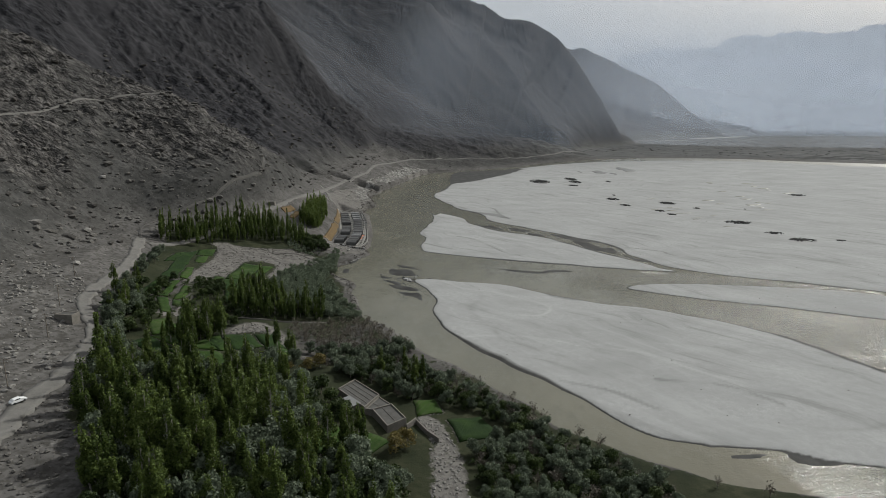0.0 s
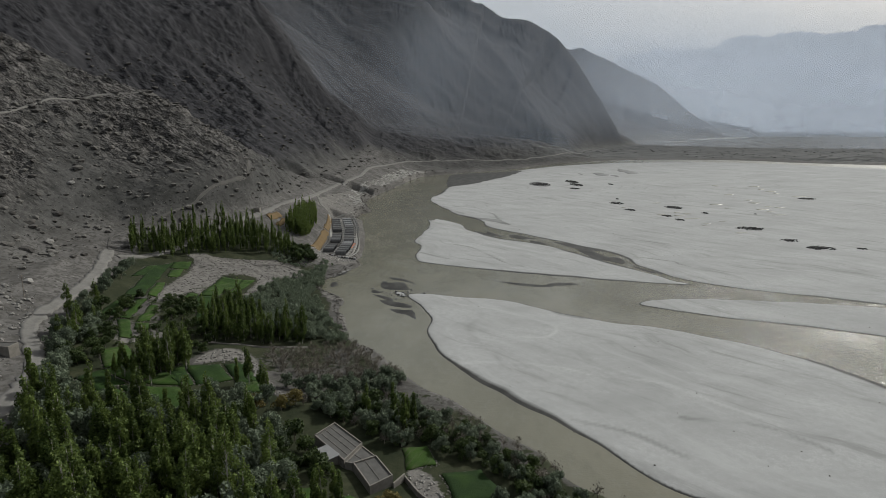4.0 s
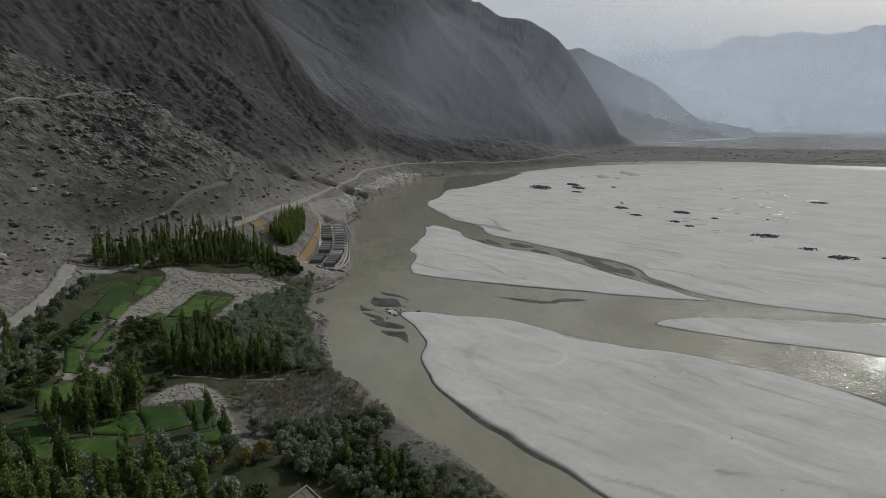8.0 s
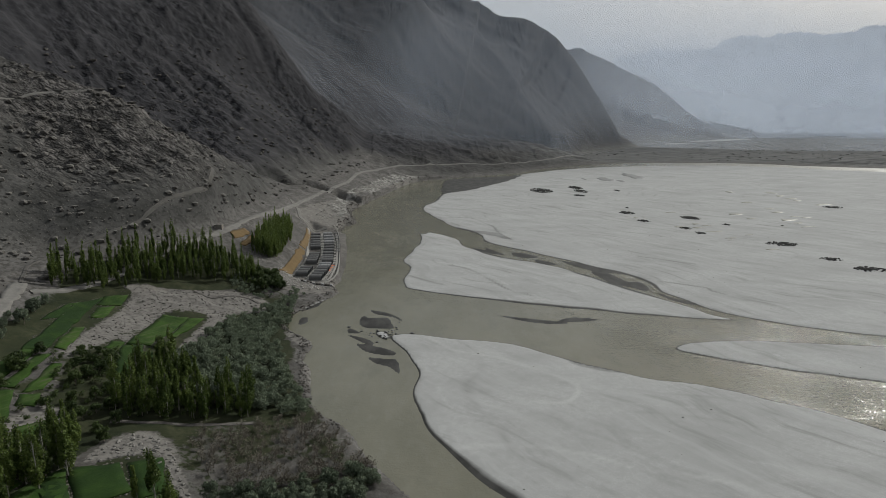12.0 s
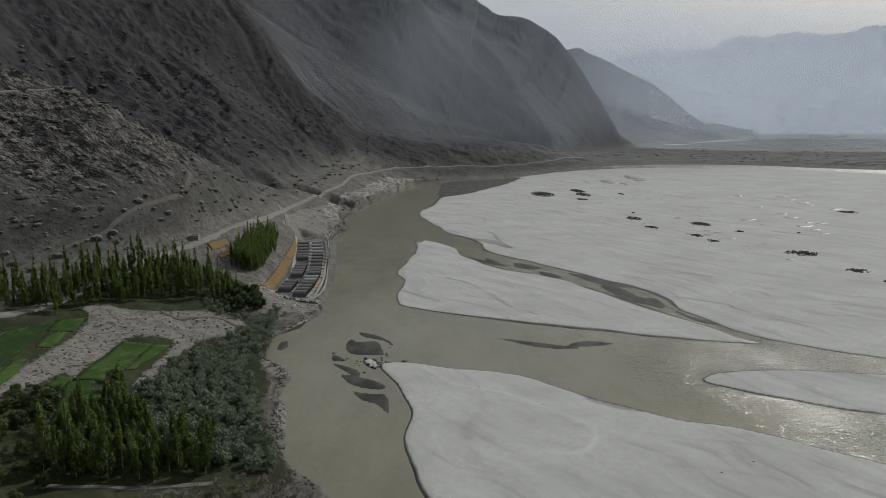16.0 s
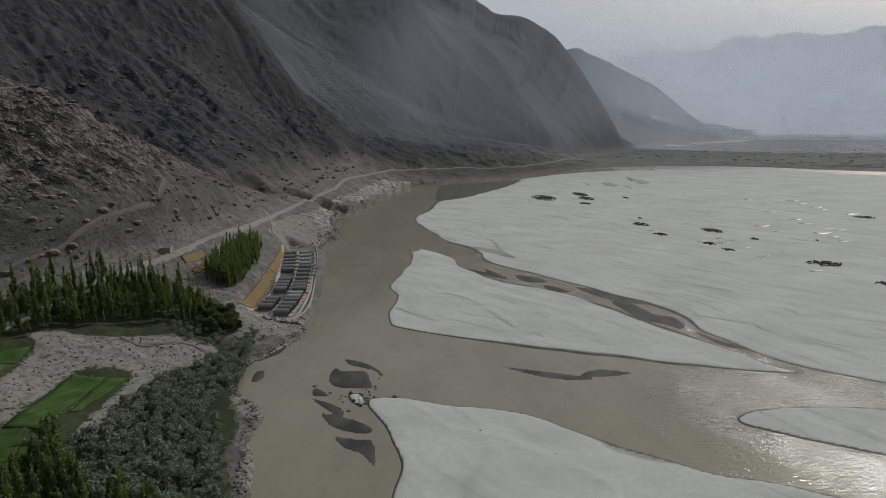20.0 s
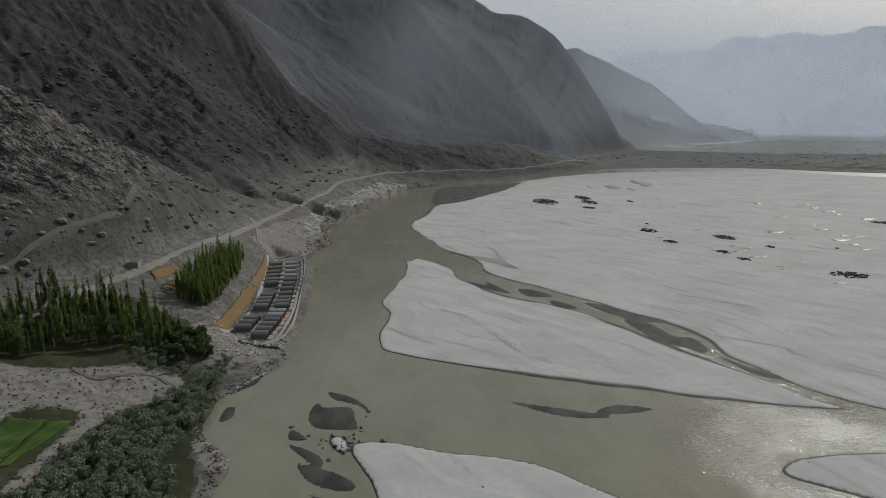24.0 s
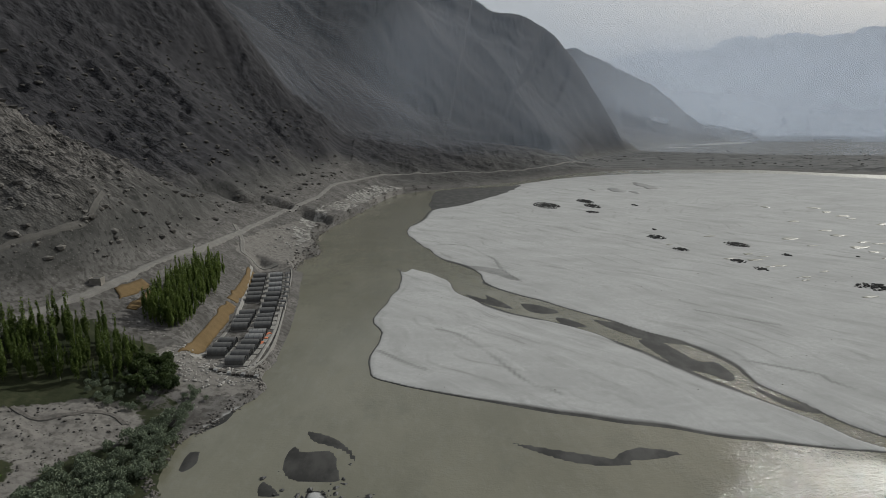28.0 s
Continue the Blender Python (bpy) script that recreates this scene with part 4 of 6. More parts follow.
def box(bm, x0, x1, y0, y1, z0, z1):
    v = [bm.verts.new((x, y, z)) for x in (x0, x1) for y in (y0, y1) for z in (z0, z1)]
    for f in ((0, 1, 3, 2), (4, 6, 7, 5), (0, 4, 5, 1), (2, 3, 7, 6), (0, 2, 6, 4), (1, 5, 7, 3)):
        bm.faces.new([v[k] for k in f])


def done(name, bm, material, bevel=0.0):
    if bevel:
        bmesh.ops.bevel(bm, geom=bm.edges[:], offset=bevel, segments=1, affect="EDGES")
    bmesh.ops.recalc_face_normals(bm, faces=bm.faces[:])
    me = bpy.data.meshes.new(name)
    bm.to_mesh(me)
    bm.free()
    me.materials.append(material)
    return me


def boxes_mesh(name, material, sizes, bevel=0.0):
    bm = bmesh.new()
    for s in sizes:
        box(bm, *s)
    return done(name, bm, material, bevel)


def ribbon(name, pts, width, material, label, category, lift=0.3, across=5, every=2.5, ragged=0.25, kind="structure"):
    """A track that follows the ground along a line of plan points."""
    line = rounded(pts, False, 8)
    path, left = [line[0]], 0.0
    for a, b in zip(line, line[1:]):
        size = math.dist(a, b)
        while left + size >= every and size > 1e-6:
            k = (every - left) / size
            a = (a[0] + (b[0] - a[0]) * k, a[1] + (b[1] - a[1]) * k)
            path.append(a)
            size, left = math.dist(a, b), 0.0
        left += size
    xs, ys, edge = [], [], []
    for i, p in enumerate(path):
        a, b = path[max(i - 1, 0)], path[min(i + 1, len(path) - 1)]
        size = math.dist(a, b) or 1
        nx, ny = (b[1] - a[1]) / size, -(b[0] - a[0]) / size
        wl, wr = (width / 2 * (1 + ragged * (random.random() * 2 - 1)) for _ in range(2))
        for k in range(-1, across + 1):
            c = min(max(k, 0), across - 1) / (across - 1) * 2 - 1
            c = c * (wr if c > 0 else wl) * (1.06 if k in (-1, across) else 1)
            xs.append(p[0] + nx * c), ys.append(p[1] + ny * c), edge.append(k in (-1, across))
    zs = height(xs, ys)
    n = across + 2
    mid = zs.reshape(-1, n)
    level = mid[:, 1:-1].mean(1, keepdims=True)
    zs = np.where(np.array(edge).reshape(-1, n), mid - 0.6, np.maximum(mid, 0.5 * mid + 0.5 * level) + lift)
    verts = list(zip(map(float, xs), map(float, ys), map(float, zs.ravel())))
    faces = [(i * n + k, i * n + k + 1, (i + 1) * n + k + 1, (i + 1) * n + k) for i in range(len(path) - 1) for k in range(n - 1)]
    return tagged(new(name, mesh_of(name, verts, faces, material, True)), label, category, kind=kind)


def draped(name, corners, material, label, category, lift=0.25, group="", fine=2.2, level=0.6, parent=None):
    """A four-cornered patch of ground cover with an edge that goes down into the soil."""
    (ax, ay), (bx, by), (cx, cy), (dx, dy) = corners
    nu = max(3, int(max(math.dist(corners[0], corners[1]), math.dist(corners[2], corners[3])) / fine))
    nv = max(3, int(max(math.dist(corners[1], corners[2]), math.dist(corners[3], corners[0])) / fine))
    us, vs = np.meshgrid(np.concatenate([[0], np.linspace(0, 1, nu + 1), [1]]), np.concatenate([[0], np.linspace(0, 1, nv + 1), [1]]))
    u, v = us.ravel(), vs.ravel()
    x = (ax * (1 - u) + bx * u) * (1 - v) + (dx * (1 - u) + cx * u) * v
    y = (ay * (1 - u) + by * u) * (1 - v) + (dy * (1 - u) + cy * u) * v
    x, y = x + 1.4 * (grain(x / 5, y / 5, 61) - 0.5), y + 1.4 * (grain(x / 5, y / 5, 62) - 0.5)
    z = height(x, y)
    flat = np.poly1d(np.polyfit(u, z, 1))(u) + np.poly1d(np.polyfit(v, z - np.poly1d(np.polyfit(u, z, 1))(u), 1))(v)
    z = np.maximum(z, z * (1 - level) + flat * level) + lift
    n = nu + 3
    rim = np.zeros((nv + 3, n), bool)
    rim[0], rim[-1], rim[:, 0], rim[:, -1] = True, True, True, True
    z = np.where(rim.ravel(), z - 0.7, z)
    faces = [(j * n + i, j * n + i + 1, (j + 1) * n + i + 1, (j + 1) * n + i) for j in range(nv + 2) for i in range(nu + 2)]
    me = mesh_of(name, list(zip(map(float, x), map(float, y), map(float, z))), faces, material)
    me.polygons.foreach_set("use_smooth", [0 < i < nu + 1 and 0 < j < nv + 1 for j in range(nv + 2) for i in range(nu + 2)])
    return tagged(new(name, me), label, category, group)


def stone_mesh(name, material, seed, flat=0.7):
    bm = bmesh.new()
    bmesh.ops.create_icosphere(bm, subdivisions=1, radius=1.0)
    rnd = random.Random(seed)
    for v in bm.verts:
        v.co *= rnd.uniform(0.7, 1.15)
        v.co.z *= flat
    return done(name, bm, material)


def scatter_stones(name, places, material, label, category="stones", flat=0.65, seed=5):
    """Loose stones joined into one: places are (x, y, radius)."""
    rnd = random.Random(seed)
    base = []
    for k in range(4):
        bm = bmesh.new()
        bmesh.ops.create_icosphere(bm, subdivisions=1, radius=1.0)
        for v in bm.verts:
            v.co *= rnd.uniform(0.68, 1.15)
        base.append((np.array([v.co[:] for v in bm.verts]), [tuple(v.index for v in f.verts) for f in bm.faces]))
        bm.free()
    zs = height([p[0] for p in places], [p[1] for p in places])
    verts, faces = [], []
    for (x, y, r), z in zip(places, zs):
        co, fs = base[rnd.randrange(4)]
        a, k = rnd.uniform(0, 6.28), len(verts)
        c, s = math.cos(a), math.sin(a)
        sx, sy = r * rnd.uniform(0.8, 1.4), r * rnd.uniform(0.7, 1.1)
        for vx, vy, vz in co:
            qx, qy = vx * sx, vy * sy
            verts.append((x + qx * c - qy * s, y + qx * s + qy * c, float(z) + (vz * flat + 0.25 * flat) * r))
        faces += [tuple(i + k for i in f) for f in fs]
    return tagged(new(name, mesh_of(name, verts, faces, material)), label, category, kind="stuff")


# ---- roads ----
ribbon("road", ROAD_VALLEY, 5.5, ROAD_DIRT, "pale grey unpaved valley road", "road", ragged=0.32)
ribbon("road", ROAD_CLIMB, 1.4, TRACK_DIRT, "narrow dirt track climbing the scree slope", "road", lift=0.35)
ribbon("road", ROAD_CAMP, 3.9, ROAD_DIRT, "dusty unpaved road along the foot of the mountain", "road", lift=0.45, ragged=0.25)
ribbon("road", ROAD_OLD, 1.4, ROAD_DIRT, "old track cut into the rocky hillside", "road", lift=0.6)
ribbon("road", [(-121, 690), (-108, 660), (-100, 632), (-90, 634), (-78, 640)], 3.0, ROAD_DIRT, "dirt access track down to the camp", "road", lift=0.35)

# ---- fields and their walls ----
UPPER_FIELDS = [
    [(-144, 319), (-140, 324), (-148.5, 385), (-152, 370)],
    [(-137.5, 326), (-134, 326), (-138.5, 350), (-141, 346)],
    [(-146, 378), (-140, 383), (-142, 395), (-148, 389)],
    [(-142, 362), (-138.5, 365), (-140.5, 380), (-144, 374)],
    [(-153.5, 347), (-150.5, 353), (-153, 374), (-155, 365)],
    [(-141, 290), (-137, 291), (-139.5, 318), (-143, 316)],
    [(-134, 290), (-131, 292), (-134, 318), (-136.5, 315)],
    [(-126.5, 290), (-123.5, 294), (-127, 312), (-129, 310)],
    [(-124, 269), (-121, 270), (-128.5, 288), (-132, 286)],
    [(-123.5, 281), (-120, 282.5), (-122, 290), (-125.5, 287)],
    [(-111, 256), (-106.5, 260), (-110, 279), (-115, 267)],
    [(-144, 261), (-138, 260), (-137.5, 277), (-141, 283)],
    [(-117.5, 344), (-111, 346), (-110.5, 383), (-119, 382)],
    [(-108, 358), (-106, 361), (-103.5, 385), (-109, 383)],
    [(-107, 303), (-103, 314), (-111.5, 342), (-117, 339)],
    [(-106, 326), (-103, 331), (-106, 338), (-108.5, 336)],
    [(-123.5, 335), (-119.5, 334.5), (-120, 344), (-124, 343)],
]
MIDDLE_FIELDS = [
    [(-92, 251), (-82, 257), (-74, 245), (-83, 236)],
    [(-80, 257), (-73, 262), (-65, 247), (-71, 242)],
    [(-114, 236), (-109, 249), (-99, 243), (-102, 230)],
    [(-108, 219), (-106, 227), (-92, 214), (-101, 207)],
    [(-104, 227), (-88, 232), (-73, 218), (-89, 212)],
    [(-43, 177), (-34, 180), (-31, 167), (-43, 161)],
    [(-30, 174), (-24, 178), (-18, 173), (-26, 162)],
    [(-11, 205), (-4, 207), (-1, 196), (-10, 192)],
    [(0, 191), (11, 194), (17, 183), (3, 176)],
]
LOWER_FIELDS = [
    [(-100, 232), (-97, 242), (-88, 244), (-86, 234)],
    [(-118, 226), (-114, 236), (-104, 229), (-108, 220)],
    [(-97, 246), (-93, 252), (-84, 236), (-88, 233)],
    [(-72, 240), (-66, 246), (-57, 240), (-62, 230)],
    [(-123, 250), (-118, 262), (-109, 250), (-114, 238)],
]
def grown(corners, k):
    cx, cy = sum(p[0] for p in corners) / 4, sum(p[1] for p in corners) / 4
    return [(cx + (x - cx) * k, cy + (y - cy) * (1 + (k - 1) * 0.3)) for x, y in corners]


FIELDS = [grown(f, 1.3) for f in UPPER_FIELDS] + MIDDLE_FIELDS + LOWER_FIELDS
for k, corners in enumerate(FIELDS):
    draped("crop_field", corners, FIELD_GREEN, "small terraced field of young green crop edged by stones", "field", group="terraced fields", lift=0.3)
walls = []
for corners in FIELDS:
    for i in range(4):
        a, b = corners[i], corners[(i + 1) % 4]
        size = math.dist(a, b)
        if random.random() < 0.25:
            continue
        for k in range(int(size / 0.5)):
            u = (k + random.random()) * 0.5 / size
            walls.append((a[0] + (b[0] - a[0]) * u + random.gauss(0, 0.35), a[1] + (b[1] - a[1]) * u + random.gauss(0, 0.35), random.uniform(0.18, 0.42)))
scatter_stones("dry_stone_wall", walls, RUBBLE, "low dry-stone field walls of pale grey rubble", "wall")

# ---- stones ----
rnd = random.Random(11)


def within(outline, count, small, big, power=3.0):
    """Random places in an outline, few large and many small."""
    xs, ys = [p[0] for p in outline], [p[1] for p in outline]
    out = []
    while len(out) < count:
        x, y = np.array([rnd.uniform(min(xs), max(xs)) for _ in range(600)]), np.array([rnd.uniform(min(ys), max(ys)) for _ in range(600)])
        ok = inside(x, y, outline) > 0
        out += [(float(a), float(b), small + (big - small) * rnd.random() ** power) for a, b in zip(x[ok], y[ok])]
    return out[:count]


scatter_stones("scree_boulders", within([(-300, 250), (-178, 260), (-190, 330), (-196, 392), (-150, 470), (-130, 520), (-135, 640), (-200, 640), (-300, 520)], 2600, 0.35, 2.8, 6), STONE,
               "grey boulders strewn over the lower scree slope", "boulders", seed=6)
scatter_stones("roadside_rubble", within([(-170, 130), (-124, 130), (-128, 200), (-140, 232), (-165, 290), (-200, 300), (-190, 200)], 2600, 0.2, 1.5, 5), STONE, "stony rubble on the bare roadside slope", "stones", seed=7)
scatter_stones("roadside_rubble", within([(-112, 130), (-92, 130), (-98, 158), (-108, 170), (-116, 186), (-119, 160)], 350, 0.2, 1.0, 4), STONE, "stony rubble between road and trees", "stones", seed=8)
scatter_stones("terrace_rubble", within([(-147, 403), (-117, 416), (-89, 430), (-79, 414), (-94, 393), (-95, 340), (-101, 350), (-102, 388), (-112, 391), (-121, 384), (-119, 347), (-135, 326), (-137, 367)], 1700, 0.08, 0.62, 4), DARK_STONE,
               "dark stones and tufts on the pale fallow terrace", "stones", seed=9)
scatter_stones("stream_stones", within([(-10, 192), (-3, 190), (3, 172), (4, 140), (2, 100), (-8, 100), (-6, 150), (-6, 175)], 900, 0.15, 0.7, 3), STONE, "grey cobbles in a dry stream bed", "stones", seed=10)
scatter_stones("mound_stones", within([(-92, 254), (-88, 274), (-76, 274), (-60, 246), (-50, 232), (-64, 242), (-76, 262)], 300, 0.2, 0.9, 3), STONE, "pale stones on a gravel mound", "stones", seed=12)
scatter_stones("camp_spoil", within([(-92, 462), (-70, 444), (-50, 454), (-54, 474), (-84, 478)], 420, 0.25, 1.1, 3), STONE, "broken stones and spoil at the camp's edge", "stones", seed=13)
scatter_stones("cliff_blocks", within([(-72, 640), (-98, 640), (-98, 720), (-84, 800), (-54, 905), (-10, 1052), (-24, 1050), (-70, 900), (-76, 800), (-76, 740), (-64, 700)], 420, 0.3, 1.5, 4), STONE,
               "fallen blocks below the pale river cliff", "boulders", seed=14)

SHOAL_ROCKS = ((-22.9, 383.3), (-23.2, 380.7), (-21.7, 378.5), (-21.3, 382.7), (-19.2, 371.1), (-18, 378.7), (-16.2, 376), (-15.1, 375.1), (-13.8, 370.8), (-13, 369.6), (-14.2, 369.7), (-19.7, 385.6), (-15.4, 383.9), (-14.3, 385.3), (-13.4, 382.9), (-12.6, 386.6), (-12.2, 383.8), (-11.3, 385.2), (-10.7, 381.9), (-10.3, 388.3), (-10.8, 390.9), (-12.9, 381.1), (-6.3, 385), (-5.5, 383.8), (-4.5, 388.1), (-4, 384.9), (-2.8, 381.2), (-1.8, 387.4), (-1.5, 382.9), (0.6, 389.4), (1.3, 390.1), (2.9, 399.7), (4.9, 393.9), (5.8, 397.9), (3.7, 393.5), (-0.9, 392.4), (-27.6, 386.3), (-34.3, 392.3), (4.2, 405.4), (7.5, 403.1), (-9.5, 398.2), (11.1, 401.4))
scatter_stones("river_rocks", [(x, y, rnd.uniform(0.5, 1.15)) for x, y in SHOAL_ROCKS] + [(x + rnd.gauss(0, 1.6), y + rnd.gauss(0, 1.6), rnd.uniform(0.2, 0.5)) for x, y in SHOAL_ROCKS for _ in range(2)], BLACK_ROCK,
               "dark wet rocks at the sandbank's tip", "rocks", 0.75, seed=15)
tufts = []
for x, y, a, b in ((176, 948, 15.2, 27.4), (233, 984, 9.3, 22.7), (230, 941, 8.8, 18), (215, 893, 6.5, 9.8), (283, 946, 3.2, 9.2), (241, 783, 1.5, 4.2), (228, 746, 8, 11.1), (227, 694, 6.4, 7.1), (282, 711, 8.9, 12), (251, 652, 4.7, 6.9), (254, 628, 4.1, 7), (299, 670, 4.1, 4.6), (299, 579, 12.7, 9.8), (349, 661, 0.6, 1.8)) + ((303, 524, 8, 6), (310, 494, 11, 8), (341, 491, 4, 3), (481, 780, 10, 9)):
    for _ in range(int(6 + a * b * 1.1)):
        turn, r = rnd.uniform(0, 6.28), rnd.random() ** 0.6
        tufts.append((x + math.cos(turn) * r * a, y + math.sin(turn) * r * b, rnd.uniform(0.6, 1.5) * (1.15 - 0.5 * r)))
scatter_stones("mud_hummocks", tufts, HUMMOCK, "dark hummocks standing on the wet silt flat", "hummocks", 0.55, 16)


def sheet_on(name, x, y, a, b, material, label, category, group, lift=0.14):
    """A thin film with a wandering outline, lying on the silt."""
    seed, xs, ys = rnd.random() * 40, [x], [y]
    for ring in (0.5, 0.95, 1.0):
        for k in range(22):
            turn = k / 22 * math.tau
            r = ring * (0.55 + 0.9 * float(grain(np.array(seed + 1.6 * math.cos(turn)), np.array(seed + 1.6 * math.sin(turn)), 92)))
            xs.append(x + a * r * math.cos(turn)), ys.append(y + b * r * math.sin(turn) + 0.25 * a * r * math.cos(turn))
    z = height(xs, ys)
    z = np.maximum(z, z.mean()) + lift
    z[45:] -= lift + 0.5
    faces = [(0, 1 + k, 1 + (k + 1) % 22) for k in range(22)]
    for ring in (0, 1):
        faces += [(1 + ring * 22 + k, 23 + ring * 22 + k, 23 + ring * 22 + (k + 1) % 22, 1 + ring * 22 + (k + 1) % 22) for k in range(22)]
    tagged(new(name, mesh_of(name, list(zip(xs, ys, map(float, z))), faces, material, True)), label, category, group)


for x, y, a, b in ((314, 1105, 15.4, 26.8), (380, 1152, 14.7, 37.3), (332, 1078, 5.3, 15.8), (383, 1204, 4.3, 16.5), (280, 1109, 3.1, 13.5)):
    sheet_on("mud_patch", x, y, a, b, DAMP_SILT, "grey damp mud patch on the far silt flat", "mud", "mud patches on the silt")
for x, y, a, b in ((435, 928, 5.7, 11.1), (487, 915, 6.9, 8.6), (480, 884, 7.2, 7.8), (478, 855, 7.5, 7.2), (474, 837, 5, 5.1), (404, 823, 7.1, 6.5), (485, 803, 9.6, 7.7), (400, 770, 6.5, 6.8), (395, 745, 7.2, 6.3), (342, 735, 8.4, 6), (342, 704, 4.4, 3.2), (375, 695, 10, 7.3), (375, 678, 5.5, 3.9), (396, 716, 5.4, 4.5), (403, 709, 6.7, 3.3), (270, 605, 5, 2.8), (265, 597, 3.8, 2), (271, 676, 4.5, 4.7), (271, 636, 9.1, 3.2), (265, 656, 6.7, 3.5), (277, 748, 4.7, 3.8), (372, 657, 6.9, 3.6), (278, 666, 4.1, 2.7), (248, 661, 4.4, 2.7), (294, 619, 4.4, 2.2), (226, 714, 3.1, 3.3), (279, 559, 6.3, 2.7)):
    sheet_on("puddle", x, y, a, b * 0.8, FILM, "shallow glinting puddle on the silt flat", "puddle", "puddles on the silt")
scatter_stones("sandbank_pebbles", [(rnd.uniform(0, 330), rnd.uniform(190, 640), rnd.uniform(0.15, 0.4)) for _ in range(160)], DARK_STONE, "scattered dark clods on the pale sand", "stones", 0.5, 17)
scatter_stones("bank_stones", [(x + rnd.gauss(-1.5, 1.2), y + rnd.gauss(0, 2), rnd.uniform(0.2, 0.7)) for x, y in BANK_LINE if 290 < y < 470 and x < 0 for _ in range(26)] + [(x + rnd.gauss(-1.0, 1.6), y + rnd.uniform(-14, 14), rnd.uniform(0.3, 1.3)) for x, y in BANK_LINE if 640 < y < 1120 and x < 60 for _ in range(34)], DARK_STONE, "dark stones along the undercut river bank", "stones", seed=18)
for x, y, r, turn in ((-217, 339, 3.4, 20), (-228, 446, 3.0, 70), (-225, 430, 2.4, 130), (-176, 300, 2.0, 10), (-205, 366, 2.6, 200)):
    ob = new("boulder", stone_mesh("boulder", STONE, int(x), 0.6))
    ob.matrix_world = pose(x, y, float(height(x, y)[0]) + 0.25 * r, 0, 0, turn) @ Matrix.Diagonal((r * 1.3, r, r, 1))
    tagged(ob, "large pale boulder resting on the scree", "boulder", "boulders")

scatter_stones("terrace_scrub", within([(-100, 700), (-84, 800), (-60, 900), (-20, 1040), (40, 1130), (200, 1260), (420, 1480), (420, 1640), (120, 1550), (-20, 1460), (-110, 1370), (-120, 1260), (-96, 1140), (-60, 1060), (-84, 950), (-110, 850), (-126, 760)], 420, 0.4, 1.9, 3),
               HUMMOCK, "dark scrub and rubble on the river terraces", "scrub", 0.6, 21)
scatter_stones("slope_rubble", within([(-420, 420), (-190, 330), (-130, 520), (-125, 760), (-70, 1040), (-110, 1200), (-300, 1100), (-420, 800)], 3600, 0.5, 3.4, 5), DARK_STONE, "dark loose blocks on the mountain slope", "boulders", 0.6, 22)
scatter_stones("far_scrub", within([(420, 1700), (700, 1520), (1300, 1400), (1900, 1700), (1900, 2400), (1200, 2500), (760, 2040)], 900, 1.5, 5.0, 3), HUMMOCK, "dark strips of scrub on the far flats", "scrub", 0.4, 23)
ribbon("trim", [(-117, 416), (-109, 413), (-99, 419), (-91, 423), (-83, 418)], 1.6, DARK_STONE, "dark dry ditch across the fallow terrace", "ditch", lift=0.25, ragged=0.4)
ribbon("trim", [(-48, 250), (-36, 255), (-24, 260), (-14, 266)], 0.9, DARK_STONE, "dark low hedge bank beside the orchard", "bank", lift=0.5, ragged=0.3)
# dark ribbon that paints the shade along the poplars' foot
ribbon("trim", [(-96, 281), (-80, 284), (-66, 287), (-54, 291)], 1.6, DARK_STONE, "dark strip drawn for the shaded ditch line below the poplars", "ditch", lift=0.2, ragged=0.4)

# ---- camp by the river ----
CW, CD, CH = 7.6, 4.9, 3.5


def vault_profile(n=10):
    pts = [(-CD / 2, 0.35), (-CD / 2, 1.5)]
    for k in range(1, n):
        a = math.pi * k / n
        pts.append((-CD / 2 * math.cos(a), 1.5 + (CH - 1.5) * math.sin(a) ** 0.8))
    return pts + [(CD / 2, 1.5), (CD / 2, 0.35)]


